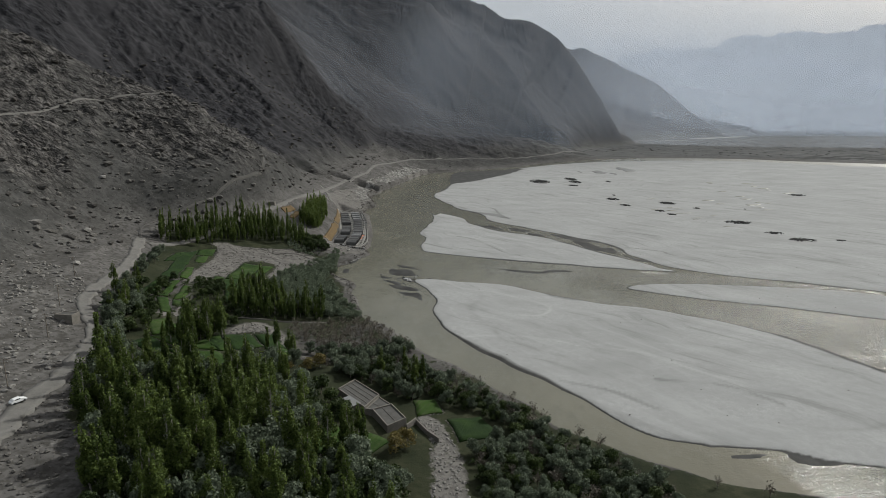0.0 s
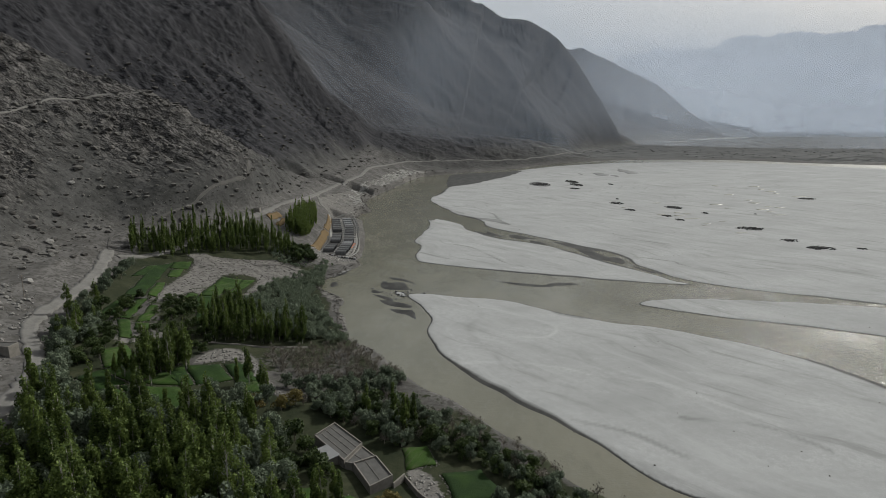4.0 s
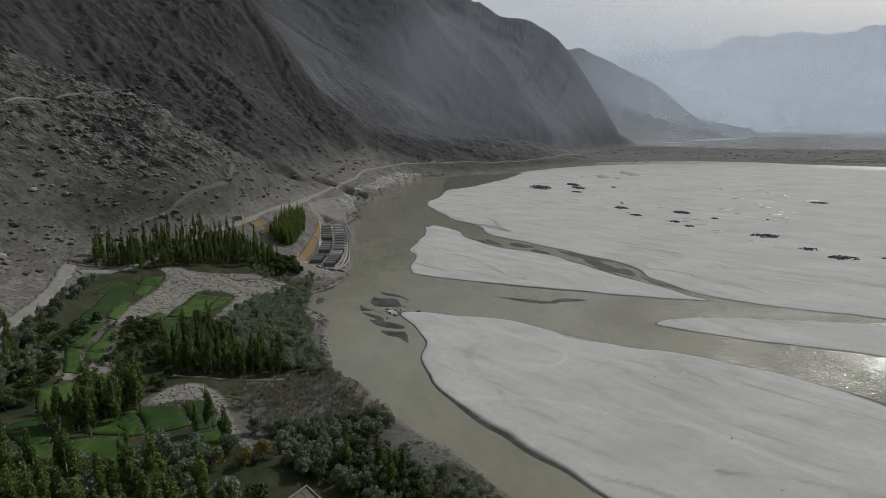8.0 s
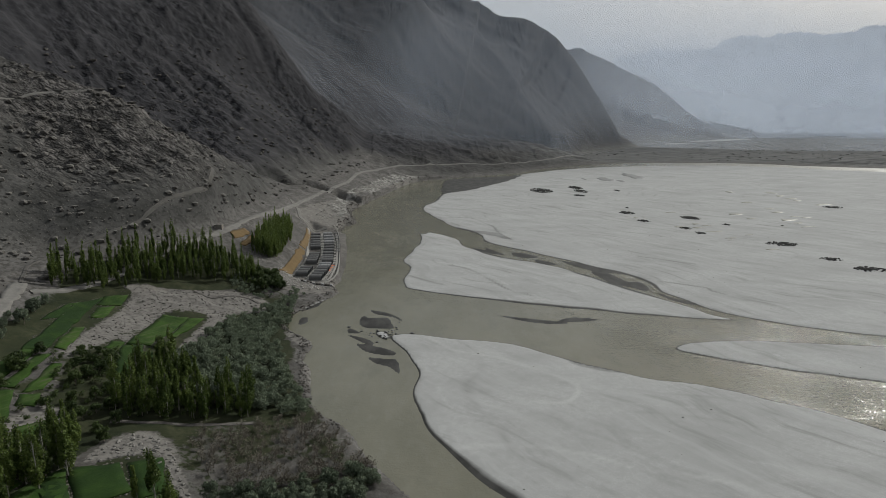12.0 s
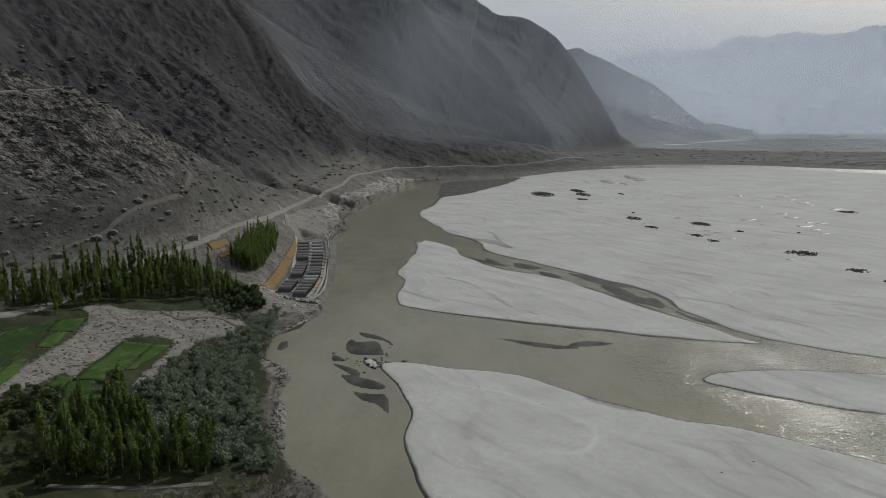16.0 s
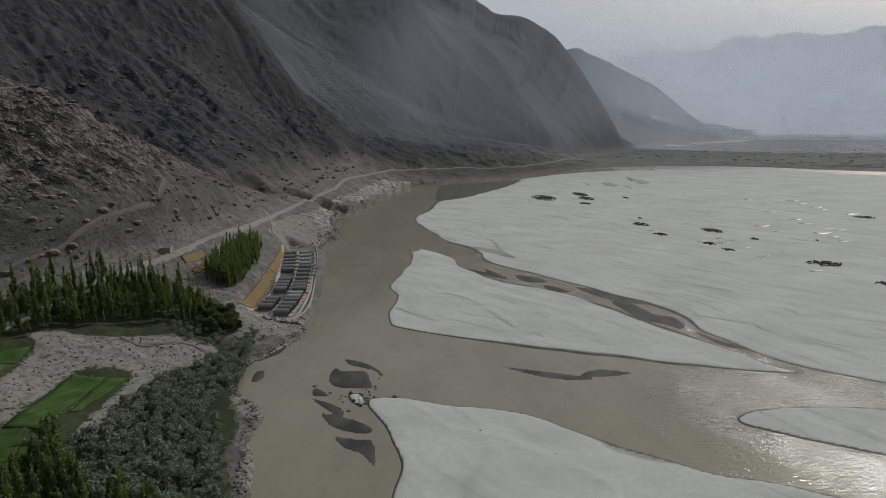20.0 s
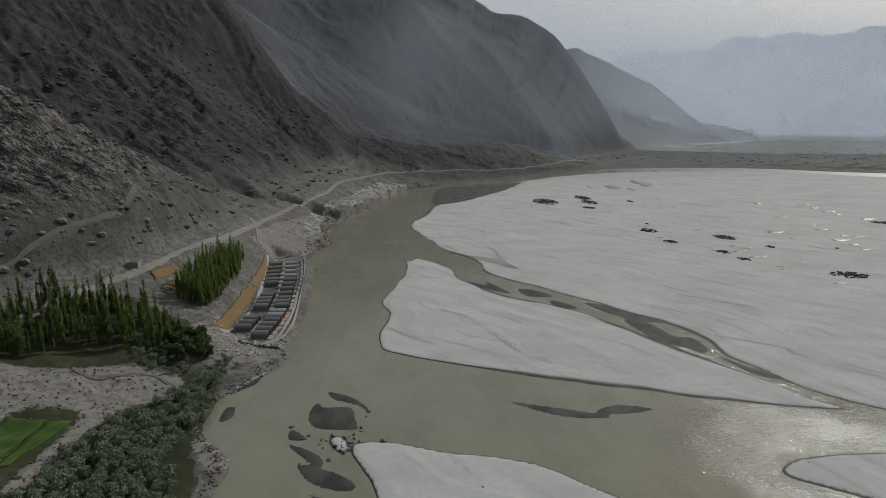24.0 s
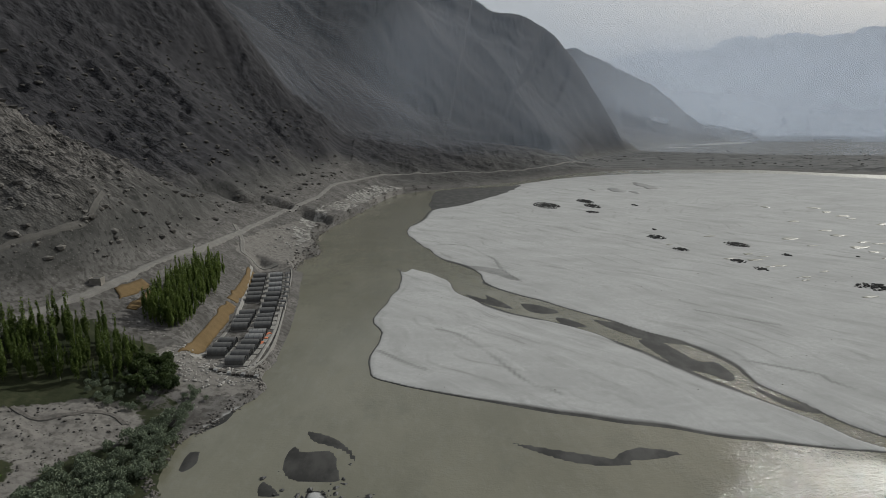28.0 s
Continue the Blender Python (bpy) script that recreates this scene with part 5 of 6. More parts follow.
def cabin_meshes(sheet):
    prof = vault_profile()
    bm = bmesh.new()
    thick = 0.12
    rings = []
    for x in (-CW / 2, CW / 2):
        outer = [bm.verts.new((x, y, z)) for y, z in prof]
        inner = [bm.verts.new((x, y * (1 - 2 * thick / CD), z - (thick if z > 0.4 else 0))) for y, z in prof]
        rings.append((outer, inner))
    for k in range(len(prof) - 1):
        (oa, ia), (ob_, ib) = rings
        bm.faces.new((oa[k], oa[k + 1], ob_[k + 1], ob_[k]))
        bm.faces.new((ia[k], ib[k], ib[k + 1], ia[k + 1]))
        bm.faces.new((oa[k], ia[k], ia[k + 1], oa[k + 1]))
        bm.faces.new((ob_[k], ob_[k + 1], ib[k + 1], ib[k]))
    shell = done("vault_shell", bm, sheet)
    bm = bmesh.new()
    ys = [(y * 0.94, z - 0.1) for y, z in prof]
    for x, flip in ((-0.05, 1), (0.05, -1)):
        f = bm.faces.new([bm.verts.new((x, y, z)) for y, z in ys][::flip])
    end = done("end_wall", bm, GLASS)
    base = boxes_mesh("plinth", CONCRETE, [(-CW / 2 - 0.5, CW / 2 + 1.6, -CD / 2 - 0.25, CD / 2 + 0.25, -0.8, 0.35)], 0.04)
    frame_mesh = boxes_mesh("door_frame", BLACK, [(-0.06, 0.06, -0.95, -0.85, 0.35, 2.5), (-0.06, 0.06, 0.85, 0.95, 0.35, 2.5), (-0.06, 0.06, -0.95, 0.95, 2.5, 2.6), (-0.06, 0.06, -0.04, 0.04, 0.35, 2.5)])
    bm = bmesh.new()
    strips = [[bm.verts.new((x, y * f, z + lift)) for y, z in prof] for x, f, lift in ((-0.06, 1.0, 0.0), (-0.06, 1.03, 0.06), (0.06, 1.03, 0.06), (0.06, 1.0, 0.0))]
    for k in range(len(prof) - 1):
        for a, b in zip(strips, strips[1:]):
            bm.faces.new((a[k], a[k + 1], b[k + 1], b[k]))
    ridge = done("rib", bm, BLACK)
    return shell, end, base, frame_mesh, ridge


DARK_SET, PALE_SET = cabin_meshes(SHEET), cabin_meshes(PALE_SHEET)


def cabin(x, y, turn, kind, label):
    shell, end, base, frame_mesh, ridge = kind
    top = root("camp_cabin", pose(x, y, 3.25, 0, 0, turn), label, "cabin", "vaulted camp cabins")
    part("vault_shell", shell, top)
    part("plinth", base, top, "pale concrete plinth")
    for s in (-1, 1):
        wall = part("end_wall", end, top, "dark glazed arched end wall", pose(s * (CW / 2 - 0.3), 0, 0))
        part("door_frame", frame_mesh, wall, "black door frame", pose(s * 0.08, 0, 0))
    for k in (-2.4, 0.0, 2.4):
        part("rib", ridge, top, "", pose(k, 0, 0))
    return top


ROW_A = [(-73.0, 478), (-72.3, 490), (-72.0, 515), (-74.2, 543), (-77.2, 563), (-85.5, 615)]
ROW_B = [(-62.9, 468), (-61.3, 488), (-61.2, 512), (-64.4, 540), (-67.7, 571), (-74.8, 612)]


def row_at(row, y):
    ys = [p[1] for p in row]
    x = float(np.interp(y, ys, [p[0] for p in row]))
    d = float(np.interp(y + 6, ys, [p[0] for p in row])) - float(np.interp(y - 6, ys, [p[0] for p in row]))
    return x, -math.degrees(math.atan2(d, 12))


for y in (481, 487, 493.5, 513.5, 520, 526.5, 533.5, 560, 568, 577, 587, 598, 609):
    x, turn = row_at(ROW_A, y)
    cabin(x, y, turn, DARK_SET, "dark grey barrel-vaulted cabin on a concrete plinth")
for y in (471, 477.5, 484, 490.5, 514.5, 521, 527.5, 537, 547, 557, 567):
    x, turn = row_at(ROW_B, y)
    cabin(x, y, turn, DARK_SET, "dark grey barrel-vaulted cabin facing the river")
for y in (497.5, 504, 577, 588, 600, 611):
    x, turn = row_at(ROW_B, y)
    cabin(x, y, turn, PALE_SET, "pale-roofed barrel-vaulted cabin facing the river")
post_mesh = boxes_mesh("post", BLACK, [(-0.08, 0.08, -0.08, 0.08, -0.8, 2.5)])
roof_mesh = boxes_mesh("shade_roof", BLACK, [(-1.5, 1.5, -1.7, 1.7, 2.5, 2.68)], 0.03)
for y in (541, 550, 559, 568, 578, 589, 600, 611):
    x, turn = row_at(ROW_B, y)
    top = root("shade_shelter", pose(x + 6.6, y + 2, 3.2, 0, 0, turn), "small black flat-roofed shade shelter on posts", "shelter", "riverside shelters")
    part("shade_roof", roof_mesh, top)
    for px in (-1.35, 1.35):
        for py in (-1.5, 1.5):
            part("post", post_mesh, top, "", pose(px, py, 0))
ribbon("pavement", [(-70, 458), (-67.5, 474), (-66.5, 490), (-66.5, 515), (-69.3, 541), (-72.5, 568), (-80, 614), (-82, 626)], 2.2, CONCRETE, "pale concrete path between the cabin rows", "path", lift=0.12, ragged=0.03)
ribbon("pavement", [(-80, 470), (-78.5, 486), (-77.8, 515), (-80.2, 545), (-84, 570), (-92, 620)], 1.6, CONCRETE, "pale path beside the dug bed", "path", lift=0.35, ragged=0.06)
ribbon("pavement", [(-62, 460), (-55.5, 470), (-54.8, 490), (-55.5, 515), (-59, 545), (-62, 575), (-69, 622)], 1.4, CONCRETE, "concrete walk along the river wall", "path", lift=0.2, ragged=0.05)
wall_pts = rounded([(-56, 462), (-52.5, 474), (-52, 490), (-53.5, 512), (-57, 545), (-60, 570), (-66.5, 618), (-70, 634)], False, 4)
for k, (a, b) in enumerate(zip(wall_pts, wall_pts[1:])):
    size, turn = math.dist(a, b), math.degrees(math.atan2(b[1] - a[1], b[0] - a[0]))
    ob = new("river_wall", boxes_mesh("river_wall", CONCRETE, [(0, size + 0.05, -0.3, 0.3, -3.2, 0.75)], 0.04))
    ob.matrix_world = pose(a[0], a[1], 3.1, 0, 0, turn)
    tagged(ob, "section of grey concrete river wall by the camp", "wall", "river wall sections")
draped("planting_bed", [(-85.5, 542), (-91.5, 610), (-88.4, 614), (-82.3, 547)], TAN_BED, "long bed of orange-brown dug earth beside the cabins", "earth bed", 0.4, level=0.9)
draped("planting_bed", [(-84.5, 468), (-85.3, 538), (-81.4, 542), (-79.8, 478)], TAN_BED, "long bed of orange-brown dug earth beside the cabins", "earth bed", 0.4, level=0.9)
draped("planting_bed", [(-122.3, 501), (-118, 520), (-113.5, 518), (-117.5, 494)], TAN_BED, "square of orange-brown dug earth by the road", "earth bed", 0.4)
draped("planting_bed", [(-112.6, 490), (-113, 514), (-108.6, 517), (-109, 492)], TAN_BED, "strip of orange-brown dug earth by the grove", "earth bed", 0.4)
for x, y, turn in ((-57.5, 500, 10), (-57.2, 506, 40), (-58, 494, 75)):
    ob = new("sheet_stack", boxes_mesh("sheet_stack", RED_CLOTH, [(-1.6, 1.6, -1.0, 1.0, 0, 0.22), (-1.4, 1.5, -0.9, 1.0, 0.23, 0.45), (-1.5, 1.3, -1.0, 0.8, 0.46, 0.66)], 0.02))
    ob.matrix_world = pose(x, y, 3.3, 0, 0, turn)
    tagged(ob, "stack of red-orange building sheets on bare ground", "sheets", "building sheets")
for k in range(11):
    x, y = -69 + k * 1.75, 459.5 - 0.1 * k + rnd.uniform(-0.5, 0.5)
    pale = k % 3 == 1
    ob = new("material_pallet", boxes_mesh("material_pallet", PALE_SHEET if pale else DARK_STONE, [(-0.7, 0.7, -0.9, 0.9, 0.12, 1.1), (-0.7, 0.7, -0.8, -0.6, 0, 0.12), (-0.7, 0.7, 0.6, 0.8, 0, 0.12)], 0.03))
    ob.matrix_world = pose(x, y, float(height(x, y)[0]) + 0.02, 0, 0, rnd.uniform(-15, 15))
    tagged(ob, "pallet of %s building blocks at the camp's edge" % ("pale" if pale else "dark"), "pallet", "pallets of blocks")

# ---- farmhouse among the trees ----
def walled_block(name, corners, z0, z1, label, category, parapet=0.5, seams=2):
    """A mud house with a flat roof between four plan corners: walls, roof slab, parapets, roof seams."""
    cx, cy = sum(c[0] for c in corners) / 4, sum(c[1] for c in corners) / 4
    top = root(name, pose(cx, cy, z0), label, category)
    c = [Vector((x - cx, y - cy, 0)) for x, y in corners]
    h = z1 - z0
    for i in range(4):
        a, b = c[i], c[(i + 1) % 4]
        d = (b - a).normalized()
        inward = Vector((-d.y, d.x, 0)) if (-d.y * -a.x + d.x * -a.y) > 0 else Vector((d.y, -d.x, 0))
        bm = bmesh.new()
        v = [bm.verts.new(p + Vector((0, 0, z))) for z in (-1.5, h + parapet * random.uniform(0.7, 1.1)) for p in (a, b, b + inward * 0.4 - d * 0.4, a + inward * 0.4 + d * 0.4)]
        for f in ((0, 1, 5, 4), (1, 2, 6, 5), (2, 3, 7, 6), (3, 0, 4, 7), (4, 5, 6, 7), (3, 2, 1, 0)):
            bm.faces.new([v[k] for k in f])
        part("wall", done("wall", bm, MUD_WALL, 0.05), top)
    bm = bmesh.new()
    lo, hi = ([bm.verts.new(p * 0.985 + Vector((0, 0, z))) for p in c] for z in (h - 0.35, h))
    bm.faces.new(hi), bm.faces.new(lo[::-1])
    for i in range(4):
        bm.faces.new((lo[i], lo[(i + 1) % 4], hi[(i + 1) % 4], hi[i]))
    roof = part("roof", done("roof", bm, MUD_ROOF), top, "flat grey mud roof")
    for k in range(seams):
        u = (k + 1) / (seams + 1)
        a, b = c[0].lerp(c[1], u) * 0.93, c[3].lerp(c[2], u) * 0.93
        d = (b - a).normalized()
        n = Vector((-d.y, d.x, 0)) * 0.16
        bm = bmesh.new()
        v = [bm.verts.new(p + Vector((0, 0, z))) for z in (h + 0.004, h + 0.12) for p in (a - n, a + n, b + n, b - n)]
        for f in ((0, 1, 5, 4), (1, 2, 6, 5), (2, 3, 7, 6), (3, 0, 4, 7), (4, 5, 6, 7)):
            bm.faces.new([v[q] for q in f])
        part("roof_seam", done("roof_seam", bm, DARK_STONE), roof, "dark seam on the roof")
    return top


walled_block("farmhouse", [(-37.6, 204.9), (-32.5, 212.6), (-22.8, 200.1), (-27.1, 190.9)], 5.0, 8.5, "flat-roofed grey mud farmhouse with low parapets", "house", 0.45, 3)
walled_block("farmhouse_wing", [(-24.6, 190.0), (-18.3, 193.6), (-13.2, 183.6), (-19.0, 178.6)], 5.0, 8.2, "lower flat-roofed mud wing of the farmhouse", "house", 0.5, 1)
walled_block("farmhouse_porch", [(-26.9, 190.8), (-22.9, 199.6), (-18.6, 193.9), (-24.7, 190.2)], 5.0, 8.0, "small mud-roofed porch between house and wing", "house", 0.3, 1)
shed = walled_block("shed", [(-35.6, 196.7), (-32.6, 198.9), (-29.0, 193.4), (-32.6, 191.5)], 5.6, 8.6, "small mud shed with a pale sheet roof", "shed", 0.0, 0)
sheet = boxes_mesh("sheet_roof", PALE_SHEET, [(-3.6, 3.6, -2.4, 2.4, 3.05, 3.2)], 0.02)
part("sheet_roof", sheet, shed, "pale metal sheet roof", pose(0, 0, 0, 3, 0, -52))
yard = [(-13.2, 182.5), (-10.2, 187), (-6.4, 179.5), (-3.2, 175.2)]
for a, b in zip(yard, yard[1:]):
    size = math.dist(a, b)
    ob = new("yard_wall", boxes_mesh("yard_wall", MUD_WALL, [(0, size, -0.25, 0.25, -1, 1.5)], 0.06))
    ob.matrix_world = pose(a[0], a[1], float(height(a[0], a[1])[0]), 0, 0, math.degrees(math.atan2(b[1] - a[1], b[0] - a[0])))
    tagged(ob, "crumbling mud yard wall beside the house", "wall", "yard walls")
walled_block("roadside_hut", [(-147.5, 231.5), (-146.2, 235.5), (-139.6, 234.5), (-140.4, 230.4)], float(height(-143.5, 233)[0]) - 0.2, float(height(-143.5, 233)[0]) + 3.0, "small flat-roofed mud hut beside the road", "hut", 0.25, 0)
walled_block("stone_hut", [(-131, 497), (-131, 501), (-126, 501), (-126, 497)], float(height(-128, 499)[0]) - 0.2, float(height(-128, 499)[0]) + 3.0, "small grey stone hut above the camp road", "hut", 0.2, 0)

# ---- utility poles, car ----
pole_line = [(-112, 122), (-130, 177), (-141, 216), (-153, 245), (-168, 284)]
pole_mesh = bmesh.new()
bmesh.ops.create_cone(pole_mesh, cap_ends=True, segments=8, radius1=0.17, radius2=0.11, depth=9.5, matrix=Matrix.Translation((0, 0, 4.25)))
pole_mesh = done("pole_shaft", pole_mesh, TIMBER)
arm_mesh = boxes_mesh("crossarm", TIMBER, [(-1.1, 1.1, -0.07, 0.07, -0.08, 0.08)])
pot = bmesh.new()
bmesh.ops.create_cone(pot, cap_ends=True, segments=6, radius1=0.07, radius2=0.04, depth=0.22, matrix=Matrix.Translation((0, 0, 0.18)))
pot = done("insulator", pot, WHITE_PAINT)
for x, y in pole_line:
    top = root("utility_pole", pose(x, y, float(height(x, y)[0]), 0, 0, -70), "grey wooden utility pole on the stony roadside", "utility pole", "utility poles")
    part("pole_shaft", pole_mesh, top)
    for z in (8.6, 7.7):
        arm = part("crossarm", arm_mesh, top, "", pose(0, 0, z, 0, 0, 90))
        for k in (-0.95, 0.0, 0.95):
            part("insulator", pot, arm, "white insulator", pose(k, 0, 0))


def car(x, y, turn):
    top = root("car", pose(x, y, float(height(x, y)[0]) + 0.35, 0, 0, turn), "small white car parked on the dirt road", "car")
    bm = bmesh.new()
    side = [(-2.1, 0.35), (-2.1, 0.85), (-1.75, 0.95), (-1.3, 1.45), (0.5, 1.48), (1.1, 0.98), (2.0, 0.85), (2.1, 0.6), (2.1, 0.35)]
    a, b = ([bm.verts.new((px, sy * (0.78 if pz > 1.2 else 0.85), pz)) for px, pz in side] for sy in (-1, 1))
    bm.faces.new(a), bm.faces.new(b[::-1])
    for k in range(len(side)):
        q = (k + 1) % len(side)
        bm.faces.new((a[k], b[k], b[q], a[q]))
    part("body", done("body", bm, WHITE_PAINT, 0.06), top)
    glass = boxes_mesh("window", GLASS, [(-1.15, 0.35, -0.83, -0.79, 1.0, 1.38)])
    part("window", glass, top), part("window", glass, top, "", pose(0, 1.62, 0))
    wheel = bmesh.new()
    bmesh.ops.create_cone(wheel, cap_ends=True, segments=14, radius1=0.32, radius2=0.32, depth=0.2, matrix=pose(0, 0, 0, 90))
    wheel = done("wheel", wheel, BLACK)
    for wx in (-1.3, 1.3):
        for wy in (-0.78, 0.78):
            part("wheel", wheel, top, "", pose(wx, wy, 0.32))
    return top


car(-122.5, 169.5, 60)

# ---- trees ----
def leaves_mesh(name, clumps, count, size, material, seed, core=0.3):
    """Many small tilted leaf sprays round clump centres: clumps are (x, y, z, rx, rz)."""
    r = np.random.RandomState(seed)
    weight = np.array([c[3] ** 2 * c[4] for c in clumps])
    pick = r.choice(len(clumps), count, p=weight / weight.sum())
    c = np.array(clumps)[pick]
    d = r.normal(size=(count, 3))
    d /= np.linalg.norm(d, axis=1)[:, None]
    k = (core + (1 - core) * r.rand(count)) ** 0.6
    mid = c[:, :3] + d * np.stack([c[:, 3], c[:, 3], c[:, 4]], 1) * k[:, None]
    n = d + r.normal(size=(count, 3)) * 0.55
    n /= np.linalg.norm(n, axis=1)[:, None]
    a = np.cross(n, r.normal(size=(count, 3)))
    a /= np.linalg.norm(a, axis=1)[:, None]
    b = np.cross(n, a)
    s = size * r.uniform(0.6, 1.35, (count, 1))
    quad = np.stack([mid - a * s, mid - b * s * 0.55, mid + a * s, mid + b * s * 0.55 + n * s * 0.25], 1).reshape(-1, 3)
    faces = np.arange(count * 4).reshape(-1, 4)
    return quad, faces, material


def mesh_from(name, quad, faces, material):
    me = bpy.data.meshes.new(name)
    me.vertices.add(len(quad))
    me.vertices.foreach_set("co", np.asarray(quad, np.float32).ravel())
    me.loops.add(faces.size)
    me.loops.foreach_set("vertex_index", faces.astype(np.int32).ravel())
    me.polygons.add(len(faces))
    me.polygons.foreach_set("loop_start", np.arange(0, faces.size, faces.shape[1], dtype=np.int32))
    me.update(calc_edges=True)
    me.materials.append(material)
    return me


def limb(verts, faces, a, b, ra, rb, sides=5):
    a, b = Vector(a), Vector(b)
    d = (b - a).normalized()
    u = d.orthogonal().normalized()
    w = d.cross(u)
    k = len(verts)
    for p, r in ((a, ra), (b, rb)):
        for i in range(sides):
            t = 2 * math.pi * i / sides
            verts.append(tuple(p + (u * math.cos(t) + w * math.sin(t)) * r))
    for i in range(sides):
        j = (i + 1) % sides
        faces.append((k + i, k + j, k + sides + j, k + sides + i))


def poplar(seed, slim=(1.05, 1.75), count=1400):
    """A slender upswept poplar, 1 unit for each metre, about 18 high."""
    r = random.Random(seed)
    tall, lean = r.uniform(15, 21), r.uniform(*slim)
    verts, faces = [], []
    limb(verts, faces, (0, 0, -0.8), (r.uniform(-0.2, 0.2), r.uniform(-0.2, 0.2), tall * 0.55), 0.22, 0.11)
    limb(verts, faces, verts[-1], (0, 0, tall * 0.96), 0.10, 0.03)
    clumps = []
    for k in range(34):
        u = r.random() ** 0.9
        z = tall * (0.12 + 0.82 * u)
        wide = lean * min(1, (1.1 - u) * 1.7) * min(1, 0.55 + u * 1.8)
        a = r.uniform(0, 6.28)
        x, y = math.cos(a) * wide * r.uniform(0.2, 0.8), math.sin(a) * wide * r.uniform(0.2, 0.8)
        clumps.append((x, y, z, wide * r.uniform(0.3, 0.55), r.uniform(1.3, 2.6)))
        limb(verts, faces, (0, 0, max(z - 3.2, 0.3)), (x, y, z), 0.05, 0.02, 3)
    for k in range(4):                                         # upright leading shoots
        a, w = r.uniform(0, 6.28), lean * r.uniform(0.0, 0.5)
        clumps.append((math.cos(a) * w, math.sin(a) * w, tall * r.uniform(0.88, 1.0), 0.3, r.uniform(1.0, 1.8)))
    return (verts, faces), leaves_mesh("crown", clumps, count, 0.33, POPLAR_LEAF, seed)


def broad(seed, tall, wide, count, leaf, size=0.36, open_=0.0):
    """A broad low tree or shrub: forked stem and a crown of uneven clumps."""
    r = random.Random(seed)
    verts, faces, clumps = [], [], []
    fork = (r.uniform(-0.3, 0.3), r.uniform(-0.3, 0.3), tall * 0.28)
    limb(verts, faces, (0, 0, -0.6), fork, 0.2 * tall / 7, 0.14 * tall / 7)
    for k in range(15):
        a, u = 2.4 * k + r.uniform(-0.4, 0.4), r.uniform(0.0, 1.0)
        rad = wide * r.uniform(0.3, 0.8) * (1.1 - 0.45 * u)
        p = (math.cos(a) * rad, math.sin(a) * rad, tall * (0.26 + 0.6 * u))
        limb(verts, faces, fork, p, 0.08 * tall / 7, 0.025, 4)
        for _ in range(2 if open_ else 0):
            q = (p[0] * 1.25 + r.uniform(-0.5, 0.5), p[1] * 1.25 + r.uniform(-0.5, 0.5), p[2] + r.uniform(0.3, 1.1))
            limb(verts, faces, p, q, 0.03, 0.012, 3)
        clumps.append((*p, wide * r.uniform(0.3, 0.52), tall * r.uniform(0.12, 0.22)))
    return (verts, faces), leaves_mesh("crown", clumps, count, size, leaf, seed)


def make_kind(name, builders, bark, label, category, group):
    kinds = []
    for (verts, faces), (quad, qf, leaf) in builders:
        kinds.append((mesh_of("trunk", verts, faces, bark), mesh_from("crown", quad, qf, leaf)))
    return dict(name=name, kinds=kinds, label=label, category=category, group=group)


POPLAR = make_kind("poplar_tree", [poplar(k, (1.7, 2.7), 2400) for k in (1, 2, 3, 4, 5)], PALE_BARK, "tall slender green poplar with a pale trunk", "poplar", "poplars of the oasis")
FAR_POPLAR = dict(POPLAR, label="slender dark green poplar in a dense row", group="poplar belt above the fields")
GROVE_POPLAR = dict(POPLAR, label="slender bright green poplar in the camp grove", group="poplar grove by the camp")
WILLOW = make_kind("willow_tree", [broad(k, 7.8, 3.7, 1500, WILLOW_LEAF, 0.36) for k in (11, 12, 13, 14)], BARK, "round silver-green willow tree among the poplars", "willow", "willows of the oasis")
DARK_TREE = make_kind("apricot_tree", [broad(k, 6.5, 3.5, 1300, DARK_LEAF, 0.36) for k in (21, 22, 23)], BARK, "dark green broad fruit tree", "tree", "fruit trees")
OCHRE = make_kind("ochre_tree", [broad(31, 6.0, 3.6, 900, AUTUMN_LEAF, 0.34)], BARK, "ochre-leaved round tree beside the house", "tree", "ochre trees")
BARE = make_kind("bare_tree", [broad(k, 6.0, 2.6, 130, TWIG, 0.3, 1.0) for k in (41, 42, 43)], BARK, "pollarded willow, nearly bare with grey-brown twigs", "tree", "bare orchard trees")

FIELD_BOX = [[(p[0], p[1]) for p in f] for f in FIELDS]
KEEP_CLEAR = [[(-40, 206), (-32, 216), (-20, 202), (-10, 184), (-18, 175), (-27, 186), (-38, 190)], [(-12, 194), (-2, 192), (4, 172), (5, 100), (-9, 100), (-7, 160)],
              [(-92, 254), (-88, 274), (-76, 274), (-60, 246), (-52, 236), (-64, 242), (-76, 262)]]


